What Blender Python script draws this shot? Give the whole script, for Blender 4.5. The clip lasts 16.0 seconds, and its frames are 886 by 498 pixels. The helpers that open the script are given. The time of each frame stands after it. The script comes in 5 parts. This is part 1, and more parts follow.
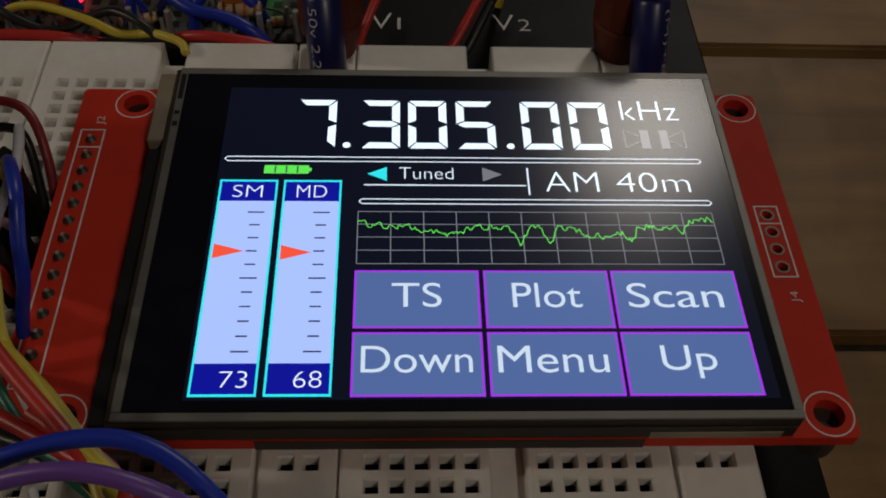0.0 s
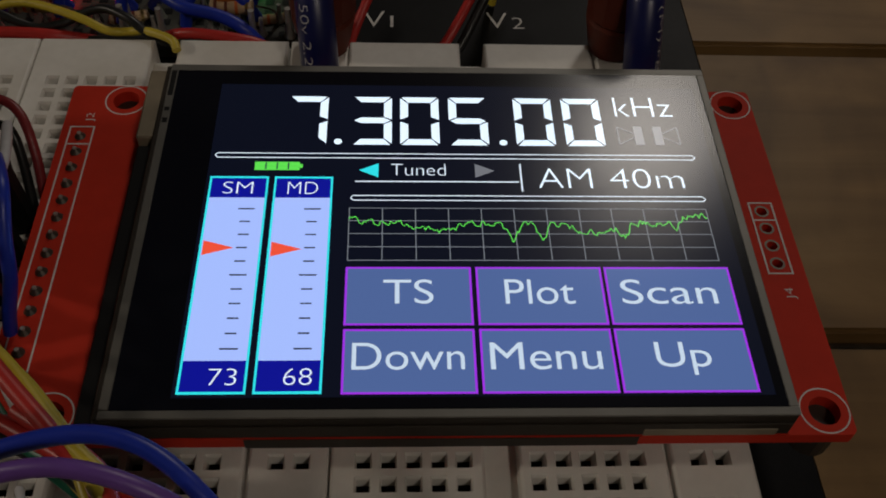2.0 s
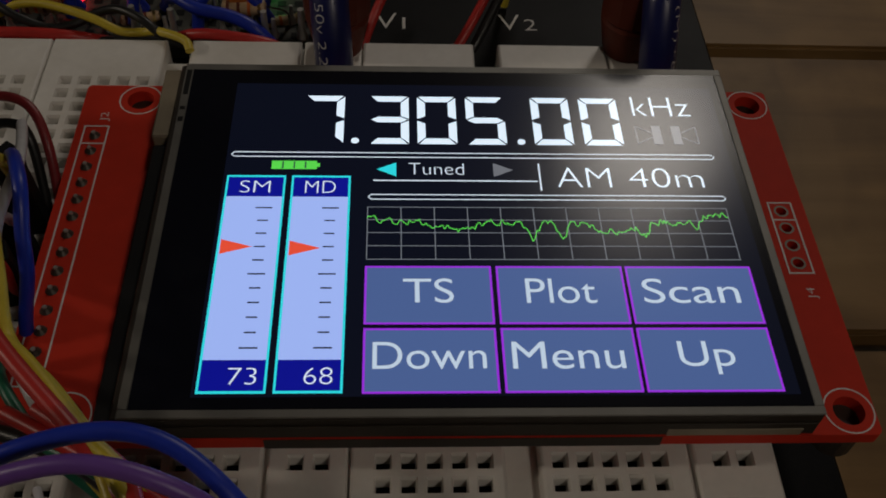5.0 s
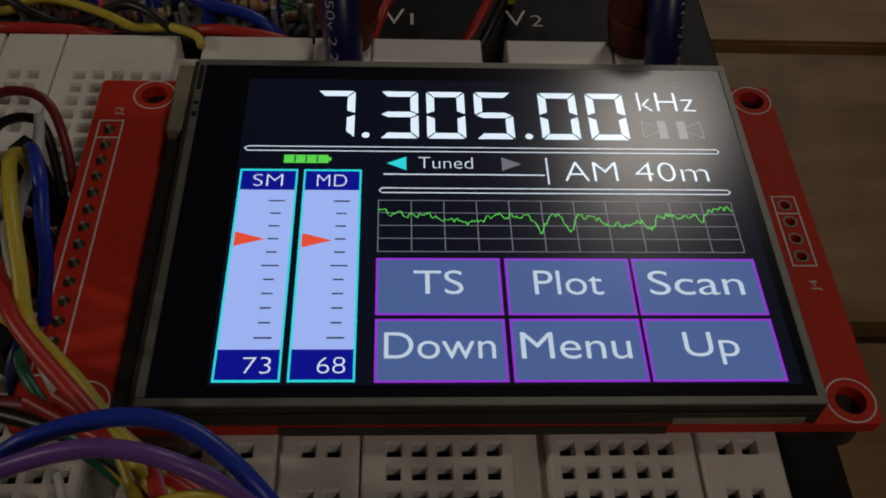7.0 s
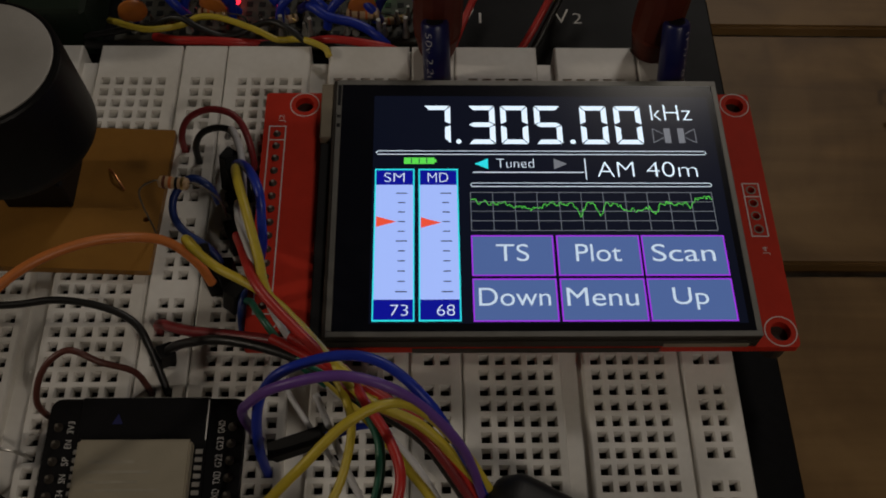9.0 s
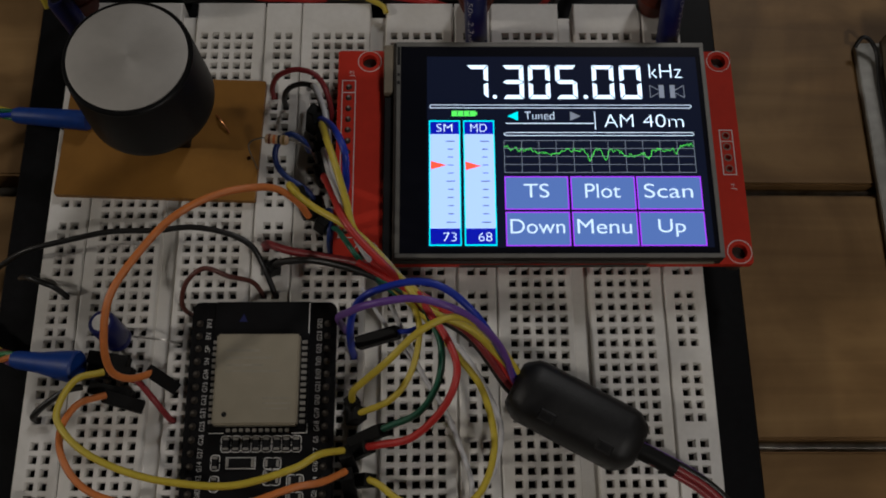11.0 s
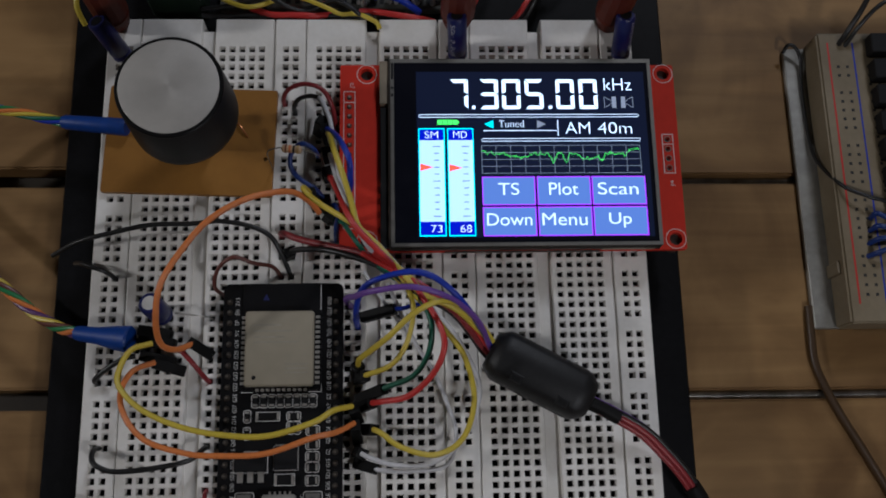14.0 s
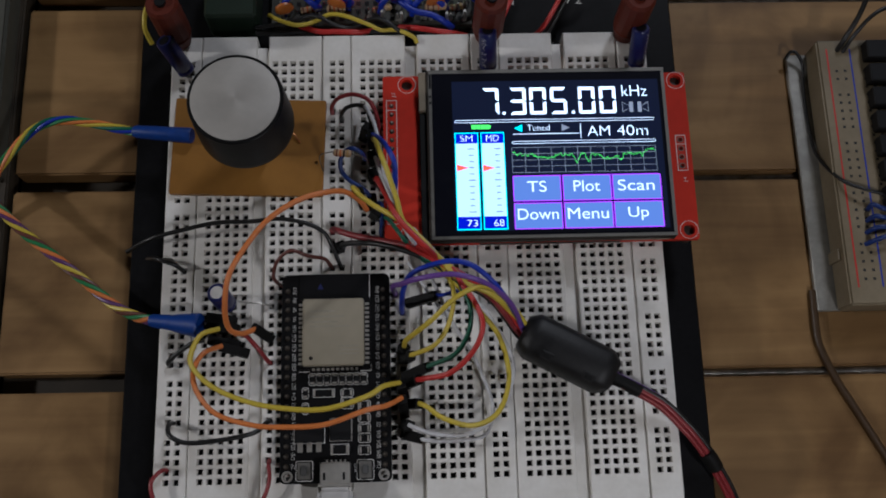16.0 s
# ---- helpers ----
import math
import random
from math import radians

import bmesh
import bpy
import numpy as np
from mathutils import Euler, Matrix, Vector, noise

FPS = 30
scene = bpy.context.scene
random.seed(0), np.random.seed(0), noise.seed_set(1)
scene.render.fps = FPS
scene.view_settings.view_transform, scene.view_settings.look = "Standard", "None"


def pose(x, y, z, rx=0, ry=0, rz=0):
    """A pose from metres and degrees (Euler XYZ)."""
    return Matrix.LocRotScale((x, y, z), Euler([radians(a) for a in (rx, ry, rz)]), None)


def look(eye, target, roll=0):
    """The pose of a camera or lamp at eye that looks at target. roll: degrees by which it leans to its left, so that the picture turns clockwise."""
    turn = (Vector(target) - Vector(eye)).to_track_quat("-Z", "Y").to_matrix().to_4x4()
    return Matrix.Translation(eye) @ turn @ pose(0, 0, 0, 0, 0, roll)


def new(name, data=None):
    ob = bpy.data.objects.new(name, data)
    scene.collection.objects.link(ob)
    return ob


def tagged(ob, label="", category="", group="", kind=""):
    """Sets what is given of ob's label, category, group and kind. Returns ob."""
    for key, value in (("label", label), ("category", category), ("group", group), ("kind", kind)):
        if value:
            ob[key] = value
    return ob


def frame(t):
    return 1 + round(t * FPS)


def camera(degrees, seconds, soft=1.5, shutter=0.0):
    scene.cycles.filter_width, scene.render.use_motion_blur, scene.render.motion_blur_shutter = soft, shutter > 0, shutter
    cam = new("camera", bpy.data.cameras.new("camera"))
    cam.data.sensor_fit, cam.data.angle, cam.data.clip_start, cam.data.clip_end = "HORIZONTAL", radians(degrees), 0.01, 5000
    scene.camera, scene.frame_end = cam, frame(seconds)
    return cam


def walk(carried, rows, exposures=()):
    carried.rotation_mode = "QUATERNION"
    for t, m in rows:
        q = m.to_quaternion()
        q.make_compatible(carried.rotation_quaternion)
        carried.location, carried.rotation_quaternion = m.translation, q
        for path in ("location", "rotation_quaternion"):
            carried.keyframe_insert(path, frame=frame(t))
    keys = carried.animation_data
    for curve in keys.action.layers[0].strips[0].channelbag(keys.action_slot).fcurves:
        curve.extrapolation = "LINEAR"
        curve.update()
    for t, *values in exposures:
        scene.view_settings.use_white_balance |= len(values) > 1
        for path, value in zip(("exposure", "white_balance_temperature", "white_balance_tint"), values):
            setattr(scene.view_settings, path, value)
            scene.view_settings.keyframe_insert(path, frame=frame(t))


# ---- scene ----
MM = 0.001
BOARD = 17.0  # height of the breadboards' top above the table, in mm; all plan heights below are from that top
cam = camera(49.4, 16.0, soft=1.85)
PATH = [
    (0.0, 96.93, 17.69, 90.54, 38.03, -2.17, -1.49),
    (0.5, 97.76, 17.27, 90.55, 38.08, -2.25, -1.61),
    (1.0, 97.06, 17.53, 90.31, 38.19, -2.30, -1.62),
    (1.5, 97.03, 17.72, 89.67, 38.30, -2.26, -1.62),
    (2.0, 97.42, 17.59, 89.31, 38.30, -2.30, -1.69),
    (2.5, 97.06, 17.77, 89.53, 38.58, -2.43, -1.69),
    (3.0, 97.51, 17.22, 88.13, 38.76, -2.62, -1.78),
    (3.5, 97.32, 17.17, 87.73, 38.80, -2.60, -1.82),
    (4.0, 96.39, 17.36, 87.54, 38.89, -2.47, -1.80),
    (6.5, 94.69, 17.02, 88.63, 38.77, -2.39, -1.71),
    (7.0, 94.29, 15.96, 89.23, 38.53, -2.35, -1.62),
    (7.5, 92.09, 13.71, 97.40, 36.67, -2.65, -1.51),
    (8.0, 88.43, 12.82, 114.73, 32.79, -2.00, -0.88),
    (8.5, 89.51, 8.16, 129.03, 30.52, -1.79, -1.15),
    (9.0, 83.72, 1.42, 140.73, 29.53, -1.34, -0.81),
    (9.5, 82.39, -0.93, 150.37, 28.06, -1.31, -0.61),
    (10.0, 78.63, -2.46, 164.46, 24.38, -0.77, -0.31),
    (12.5, 74.50, 5.76, 215.91, 15.65, -1.35, -0.66),
    (13.0, 72.98, 5.26, 220.98, 14.84, -1.54, -0.64),
    (13.5, 73.69, 5.05, 226.91, 14.34, -1.95, -0.92),
    (14.0, 72.01, 3.57, 232.86, 14.25, -2.38, -1.12),
    (14.5, 68.32, 3.51, 234.62, 14.20, -2.29, -0.99),
    (15.0, 65.94, 1.80, 242.97, 14.28, -1.52, -0.77),
    (15.5, 65.32, -0.81, 249.89, 14.03, -1.10, -1.03),
    (16.0, 65.25, -5.54, 256.54, 14.51, -1.36, -1.57),
]
EXPOSURES = [(0.0, -0.04, 6700, 11), (0.5, -0.14, 6700, 11), (3.0, -0.18, 6700, 11), (4.0, -0.34, 6700, 11), (7.0, -0.36, 6700, 11), (8.5, -0.30, 6700, 11), (9.5, -0.14, 6600, 11), (10.2, 0.03, 6400, 10), (12.3, 0.70, 5500, 12), (14.0, 0.77, 5400, 12), (16.0, 0.88, 5400, 12)]
walk(cam, [(t, pose(x * MM, y * MM, (z + BOARD) * MM, rx, ry, rz)) for t, x, y, z, rx, ry, rz in PATH], EXPOSURES)

# ---- light ----
world = bpy.data.worlds.new("world")
scene.world = world
world.use_nodes = True
world.node_tree.nodes["Background"].inputs[0].default_value = (0.9, 0.8, 0.7, 1)
world.node_tree.nodes["Background"].inputs[1].default_value = 0.0


def area_lamp(name, eye, target, size, watts, colour):
    data = bpy.data.lights.new(name, "AREA")
    data.shape, data.size, data.energy, data.color = "DISK", size, watts, colour
    ob = new(name, data)
    ob.matrix_world = look(eye, target)
    return ob


area_lamp("ceiling_lamp_far", (0.565, 1.28, 1.20), (0.1, 0.08, 0), 0.25, 3.3, (1.0, 0.94, 0.86))
area_lamp("desk_lamp_near", (0.25, -0.19, 0.34), (0.11, 0.04, 0), 0.05, 0.23, (1.0, 0.90, 0.78))
area_lamp("room_lamp_west", (-0.70, 0.085, 0.47), (0.08, 0.085, 0), 0.05, 0.95, (1.0, 0.89, 0.74))

# ---- materials ----


def ramp_node(nt, a, b, lo=0.35, hi=0.65):
    r = nt.nodes.new("ShaderNodeValToRGB")
    r.color_ramp.elements[0].position, r.color_ramp.elements[1].position = lo, hi
    r.color_ramp.elements[0].color, r.color_ramp.elements[1].color = (*a, 1), (*b, 1)
    return r


def material(name, colour, rough=0.5, metal=0.0, vary=0.15, scale=400.0, bump=0.0, bump_scale=3000.0, coat=0.0, spec=0.5, stain=0.1):
    """A surface with fine grain and broad stains in its colour, its roughness and its relief."""
    m = bpy.data.materials.new(name)
    m.use_nodes = True
    nt = m.node_tree
    b = nt.nodes["Principled BSDF"]
    co = nt.nodes.new("ShaderNodeTexCoord")
    fine = nt.nodes.new("ShaderNodeTexNoise")
    fine.inputs["Scale"].default_value, fine.inputs["Detail"].default_value = scale, 4
    broad = nt.nodes.new("ShaderNodeTexNoise")
    broad.inputs["Scale"].default_value, broad.inputs["Detail"].default_value = scale / 9, 3
    nt.links.new(co.outputs["Object"], fine.inputs["Vector"])
    nt.links.new(co.outputs["Object"], broad.inputs["Vector"])
    lo = tuple(c * (1 - vary) for c in colour)
    r = ramp_node(nt, lo, colour)
    nt.links.new(fine.outputs["Fac"], r.inputs["Fac"])
    mix = nt.nodes.new("ShaderNodeMix")
    mix.data_type, mix.blend_type = "RGBA", "MULTIPLY"
    mix.inputs["Factor"].default_value = 1.0
    r2 = ramp_node(nt, (1 - stain, 1 - stain * 1.1, 1 - stain * 1.3), (1, 1, 1))
    nt.links.new(broad.outputs["Fac"], r2.inputs["Fac"])
    nt.links.new(r.outputs["Color"], mix.inputs["A"])
    nt.links.new(r2.outputs["Color"], mix.inputs["B"])
    nt.links.new(mix.outputs["Result"], b.inputs["Base Color"])
    rr = nt.nodes.new("ShaderNodeMapRange")
    rr.inputs["To Min"].default_value, rr.inputs["To Max"].default_value = max(0.02, rough - 0.07), min(1, rough + 0.07)
    nt.links.new(broad.outputs["Fac"], rr.inputs["Value"])
    nt.links.new(rr.outputs["Result"], b.inputs["Roughness"])
    b.inputs["Metallic"].default_value = metal
    b.inputs["Specular IOR Level"].default_value = spec
    b.inputs["Coat Weight"].default_value, b.inputs["Coat Roughness"].default_value = coat, 0.35
    if bump:
        n2 = nt.nodes.new("ShaderNodeTexNoise")
        n2.inputs["Scale"].default_value = bump_scale
        nt.links.new(co.outputs["Object"], n2.inputs["Vector"])
        bp = nt.nodes.new("ShaderNodeBump")
        bp.inputs["Strength"].default_value, bp.inputs["Distance"].default_value = bump, 0.0002
        nt.links.new(n2.outputs["Fac"], bp.inputs["Height"])
        nt.links.new(bp.outputs["Normal"], b.inputs["Normal"])
    return m


def glowing(name, colour, strength, base=(0.01, 0.01, 0.012), rough=0.18):
    """A lit patch of the liquid crystal panel under its satin touch film."""
    m = bpy.data.materials.new(name)
    m.use_nodes = True
    b = m.node_tree.nodes["Principled BSDF"]
    b.inputs["Base Color"].default_value = (*base, 1)
    b.inputs["Roughness"].default_value = rough
    b.inputs["Specular IOR Level"].default_value = 0.22
    b.inputs["Emission Color"].default_value = (*colour, 1)
    b.inputs["Emission Strength"].default_value = strength
    return m


def wood(name):
    m = bpy.data.materials.new(name)
    m.use_nodes = True
    nt = m.node_tree
    b = nt.nodes["Principled BSDF"]
    co = nt.nodes.new("ShaderNodeTexCoord")
    info = nt.nodes.new("ShaderNodeObjectInfo")
    add = nt.nodes.new("ShaderNodeVectorMath")
    add.operation = "ADD"
    nt.links.new(co.outputs["Object"], add.inputs[0])
    nt.links.new(info.outputs["Random"], add.inputs[1])
    mp = nt.nodes.new("ShaderNodeMapping")
    mp.inputs["Scale"].default_value = (6, 85, 85)
    nt.links.new(add.outputs[0], mp.inputs["Vector"])
    n = nt.nodes.new("ShaderNodeTexNoise")
    n.inputs["Scale"].default_value, n.inputs["Detail"].default_value, n.inputs["Distortion"].default_value = 1.6, 7, 0.8
    nt.links.new(mp.outputs[0], n.inputs["Vector"])
    r = ramp_node(nt, (0.21, 0.122, 0.047), (0.305, 0.188, 0.078), 0.3, 0.7)
    nt.links.new(n.outputs["Fac"], r.inputs["Fac"])
    n2 = nt.nodes.new("ShaderNodeTexNoise")
    n2.inputs["Scale"].default_value, n2.inputs["Detail"].default_value, n2.inputs["Distortion"].default_value = 26, 6, 0.7
    nt.links.new(add.outputs[0], n2.inputs["Vector"])
    r2 = ramp_node(nt, (0.50, 0.44, 0.36), (1.08, 1.06, 1.02), 0.34, 0.62)
    nt.links.new(n2.outputs["Fac"], r2.inputs["Fac"])
    mix = nt.nodes.new("ShaderNodeMix")
    mix.data_type, mix.blend_type = "RGBA", "MULTIPLY"
    mix.inputs["Factor"].default_value = 1
    nt.links.new(r.outputs["Color"], mix.inputs["A"])
    nt.links.new(r2.outputs["Color"], mix.inputs["B"])
    nt.links.new(mix.outputs["Result"], b.inputs["Base Color"])
    b.inputs["Roughness"].default_value = 0.5
    b.inputs["Specular IOR Level"].default_value = 0.3
    bp = nt.nodes.new("ShaderNodeBump")
    bp.inputs["Strength"].default_value, bp.inputs["Distance"].default_value = 0.25, 0.0003
    nt.links.new(n.outputs["Fac"], bp.inputs["Height"])
    nt.links.new(bp.outputs["Normal"], b.inputs["Normal"])
    return m


WOOD = wood("varnished_wood")
WHITE = material("white_abs", (0.82, 0.80, 0.76), 0.42, vary=0.04, scale=900, bump=0.05, stain=0.12)
# near-black that puts the shade of deep holes into the colour
HOLE_SHADE = material("painted_hole_shade", (0.02, 0.02, 0.02), 0.6)
BEIGE = material("yellowed_abs", (0.24, 0.195, 0.125), 0.5, vary=0.08, scale=700, stain=0.25)
PLATE = material("black_enamel_plate", (0.006, 0.006, 0.007), 0.5, vary=0.3, scale=600, bump=0.08, spec=0.12)
RED_PCB = material("red_solder_mask", (0.60, 0.035, 0.016), 0.62, vary=0.06, scale=500, spec=0.18, stain=0.15)
BLACK_PCB = material("black_solder_mask", (0.006, 0.006, 0.007), 0.45, vary=0.2, scale=500, spec=0.22)
SILK = material("white_silkscreen", (0.75, 0.74, 0.72), 0.6, vary=0.1, scale=2000)
TIN = material("tinned_metal", (0.66, 0.64, 0.60), 0.38, metal=0.7, vary=0.1, scale=700, bump=0.05)
SHIELD = material("brushed_nickel_shield", (0.50, 0.45, 0.345), 0.5, metal=0.6, vary=0.06, scale=300, bump=0.04)
STEEL = material("grey_steel_frame", (0.21, 0.205, 0.19), 0.5, metal=0.5, vary=0.12, scale=300)
GOLD = material("gilded_pin", (0.75, 0.55, 0.22), 0.3, metal=1.0)
COPPER = material("brown_phenolic", (0.31, 0.145, 0.025), 0.5, vary=0.10, scale=300, stain=0.2, spec=0.3)
KNOB_BLACK = material("black_knob_plastic", (0.006, 0.006, 0.0065), 0.45, vary=0.2, scale=500, bump=0.1, spec=0.2)
KNOB_CAP = material("spun_aluminium_cap", (0.46, 0.44, 0.41), 0.55, metal=0.3, vary=0.06, scale=420, stain=0.07, bump=0.1)
FERRITE = material("matt_black_plastic", (0.013, 0.013, 0.014), 0.5, vary=0.25, scale=800, bump=0.2, bump_scale=2500, spec=0.35)
RUBBER = material("black_rubber", (0.006, 0.006, 0.006), 0.6, spec=0.22)
FLEX = material("tan_flex_film", (0.27, 0.225, 0.16), 0.5)
DARK_FRAME = material("dark_brown_panel_side", (0.035, 0.028, 0.022), 0.5, spec=0.25)
DULL_PAD = material("dull_solder_pad", (0.20, 0.18, 0.15), 0.5, metal=0.5)
DARK_SOLDER = material("dark_solder", (0.11, 0.095, 0.08), 0.4, metal=0.6)
SPACER = material("dark_spacer_plastic", (0.045, 0.035, 0.028), 0.5)
ALU = material("dull_aluminium", (0.40, 0.395, 0.37), 0.45, metal=0.35, vary=0.25, scale=260, bump=0.25, bump_scale=700, stain=0.25)
CHIP = material("black_epoxy", (0.008, 0.008, 0.009), 0.55, spec=0.25)
GREY = material("grey_painted_board", (0.075, 0.075, 0.06), 0.6, stain=0.2)
PERF = material("grey_strip_board", (0.075, 0.075, 0.062), 0.55, vary=0.3, scale=700, stain=0.3)
PLASTER = material("plaster", (0.24, 0.21, 0.17), 0.9, scale=8)
MAROON = material("red_brown_post_plastic", (0.12, 0.021, 0.010), 0.6, spec=0.25)
BLUE_SLEEVE = material("blue_capacitor_sleeve", (0.010, 0.014, 0.10), 0.35, vary=0.1, coat=0.2)
STRIP = material("tarnished_strip", (0.45, 0.43, 0.40), 0.36, metal=0.8, vary=0.5, scale=240, bump=0.5, bump_scale=420, stain=0.5)
END_RAIL = material("dark_stained_rail", (0.055, 0.042, 0.026), 0.6, vary=0.3, scale=120, stain=0.4)
SHRINK = material("blue_heat_shrink", (0.004, 0.045, 0.27), 0.5, vary=0.15, scale=600, bump=0.15, bump_scale=1200)
LED_RED = glowing("red_led_glow", (1.0, 0.02, 0.04), 3.0, (0.5, 0.02, 0.02))
LED_GREEN = glowing("green_led_glow", (0.05, 0.8, 0.15), 1.0, (0.05, 0.4, 0.05))
spun = KNOB_CAP.node_tree
around = spun.nodes.new("ShaderNodeTangent")
around.direction_type, around.axis = "RADIAL", "Z"
spun.links.new(around.outputs["Tangent"], spun.nodes["Principled BSDF"].inputs["Tangent"])
spun.nodes["Principled BSDF"].inputs["Anisotropic"].default_value = 0.45
INS = {}
for key, colour in dict(red=(0.55, 0.03, 0.025), orange=(0.72, 0.22, 0.05), yellow=(0.64, 0.50, 0.045), green=(0.01, 0.13, 0.075), blue=(0.01, 0.035, 0.42),
                        purple=(0.17, 0.07, 0.36), white=(0.66, 0.66, 0.68), black=(0.012, 0.012, 0.012), brown=(0.13, 0.04, 0.03), maroon=(0.26, 0.025, 0.03), leaf=(0.03, 0.22, 0.07), cord=(0.055, 0.03, 0.012), navy=(0.008, 0.03, 0.17), plum=(0.11, 0.035, 0.15)).items():
    INS[key] = material(key + "_insulation", colour, 0.42, vary=0.08, scale=900, stain=0.08, coat=0.1)

# ---- builders; plan numbers in mm ----


def thing(name, at, label, category, group="", kind=""):
    ob = new(name)
    ob.empty_display_size = 0.002
    ob.location = (at[0] * MM, at[1] * MM, (at[2] + BOARD) * MM)
    return tagged(ob, label, category, group, kind)


def root_at(parent):
    at = Vector((0, 0, 0))
    while parent is not None:
        at = at + parent.location
        parent = parent.parent
    return at


def part(name, bm, mats, parent=None, label="", smooth=False):
    """Links a bmesh, drawn in plan mm, as one mesh object under a thing or a part."""
    bmesh.ops.recalc_face_normals(bm, faces=bm.faces)
    me = bpy.data.meshes.new(name)
    at = root_at(parent)
    for v in bm.verts:
        v.co = Vector((v.co.x * MM, v.co.y * MM, (v.co.z + BOARD) * MM)) - at
    for f in bm.faces:
        f.smooth = smooth
    bm.to_mesh(me)
    bm.free()
    for m in (mats if isinstance(mats, (list, tuple)) else [mats]):
        me.materials.append(m)
    if smooth:
        me.set_sharp_from_angle(angle=radians(40))
    ob = new(name, me)
    ob.parent = parent
    if label:
        ob["label"] = label
    return ob


def solo(name, bm, mats, label, category, group="", kind="", smooth=False):
    """A thing that is one mesh, with its origin in the middle of its foot."""
    xs, ys, zs = zip(*[v.co for v in bm.verts])
    foot = Vector(((min(xs) + max(xs)) / 2, (min(ys) + max(ys)) / 2, min(zs)))
    for v in bm.verts:
        v.co -= foot
        v.co.z -= BOARD
    ob = part(name, bm, mats, None, "", smooth)
    ob.location = (foot.x * MM, foot.y * MM, (foot.z + BOARD) * MM)
    return tagged(ob, label, category, group, kind)


def box(x0, y0, z0, x1, y1, z1, bevel=0.0, bm=None, turn=0.0, seg=1):
    b = bmesh.new()
    bmesh.ops.create_cube(b, size=1)
    for v in b.verts:
        v.co = Vector(((x0 + x1) / 2 + v.co.x * (x1 - x0), (y0 + y1) / 2 + v.co.y * (y1 - y0), (z0 + z1) / 2 + v.co.z * (z1 - z0)))
    if bevel:
        bmesh.ops.bevel(b, geom=b.edges[:], offset=bevel, segments=seg, affect="EDGES")
    if turn:
        c = Vector(((x0 + x1) / 2, (y0 + y1) / 2, 0))
        bmesh.ops.rotate(b, verts=b.verts, cent=c, matrix=Matrix.Rotation(radians(turn), 3, "Z"))
    return join(bm, b)


def join(bm, b):
    if bm is None:
        return b
    me = bpy.data.meshes.new("scratch")
    b.to_mesh(me)
    b.free()
    bm.from_mesh(me)
    bpy.data.meshes.remove(me)
    return bm


def lathe(rings, a, b, seg=24, bm=None):
    """Rings of (distance along a to b in mm, radius), closed at both ends."""
    a, b = Vector(a), Vector(b)
    q = (b - a).to_track_quat("Z", "Y")
    n = (b - a).normalized()
    o = bmesh.new()
    loops = []
    for d, r in rings:
        loops.append([o.verts.new(a + n * d + q @ Vector((r * math.cos(2 * math.pi * k / seg), r * math.sin(2 * math.pi * k / seg), 0))) for k in range(seg)])
    for p, s in zip(loops, loops[1:]):
        for k in range(seg):
            o.faces.new((p[k], p[(k + 1) % seg], s[(k + 1) % seg], s[k]))
    o.faces.new(loops[0][::-1])
    o.faces.new(loops[-1])
    return join(bm, o)


def rod(a, b, r, seg=20, bevel=0.0, bm=None):
    d = (Vector(b) - Vector(a)).length
    rings = [(0, r), (d, r)] if not bevel else [(0, r - bevel), (bevel, r), (d - bevel, r), (d, r - bevel)]
    return lathe(rings, a, b, seg, bm)


def smooth_line(pts, n=7):
    pts = [Vector(p) for p in pts]
    ext = [pts[0] * 2 - pts[1]] + pts + [pts[-1] * 2 - pts[-2]]
    out = []
    for i in range(1, len(ext) - 2):
        p0, p1, p2, p3 = ext[i - 1:i + 3]
        for k in range(n):
            t = k / n
            out.append(0.5 * (2 * p1 + (p2 - p0) * t + (2 * p0 - 5 * p1 + 4 * p2 - p3) * t * t + (3 * p1 - p0 - 3 * p2 + p3) * t ** 3))
    out.append(pts[-1])
    return out


def tube(pts, r, seg=10, n=7, bm=None, fine=True):
    line = smooth_line(pts, n) if fine else [Vector(p) for p in pts]
    o = bmesh.new()
    tangents = [(line[min(i + 1, len(line) - 1)] - line[max(i - 1, 0)]).normalized() for i in range(len(line))]
    side = tangents[0].orthogonal().normalized()
    loops = []
    for p, t in zip(line, tangents):
        side = (side - t * side.dot(t)).normalized()
        up = t.cross(side)
        loops.append([o.verts.new(p + r * (math.cos(2 * math.pi * k / seg) * side + math.sin(2 * math.pi * k / seg) * up)) for k in range(seg)])
    for p, s in zip(loops, loops[1:]):
        for k in range(seg):
            o.faces.new((p[k], p[(k + 1) % seg], s[(k + 1) % seg], s[k]))
    o.faces.new(loops[0][::-1])
    o.faces.new(loops[-1])
    return join(bm, o)


def prism(pts, z0, z1, bm=None):
    o = bmesh.new()
    f = o.faces.new([o.verts.new((x, y, z0)) for x, y in pts])
    if z1 > z0:
        g = bmesh.ops.extrude_face_region(o, geom=[f])
        for e in g["geom"]:
            if isinstance(e, bmesh.types.BMVert):
                e.co.z = z1
    return join(bm, o)


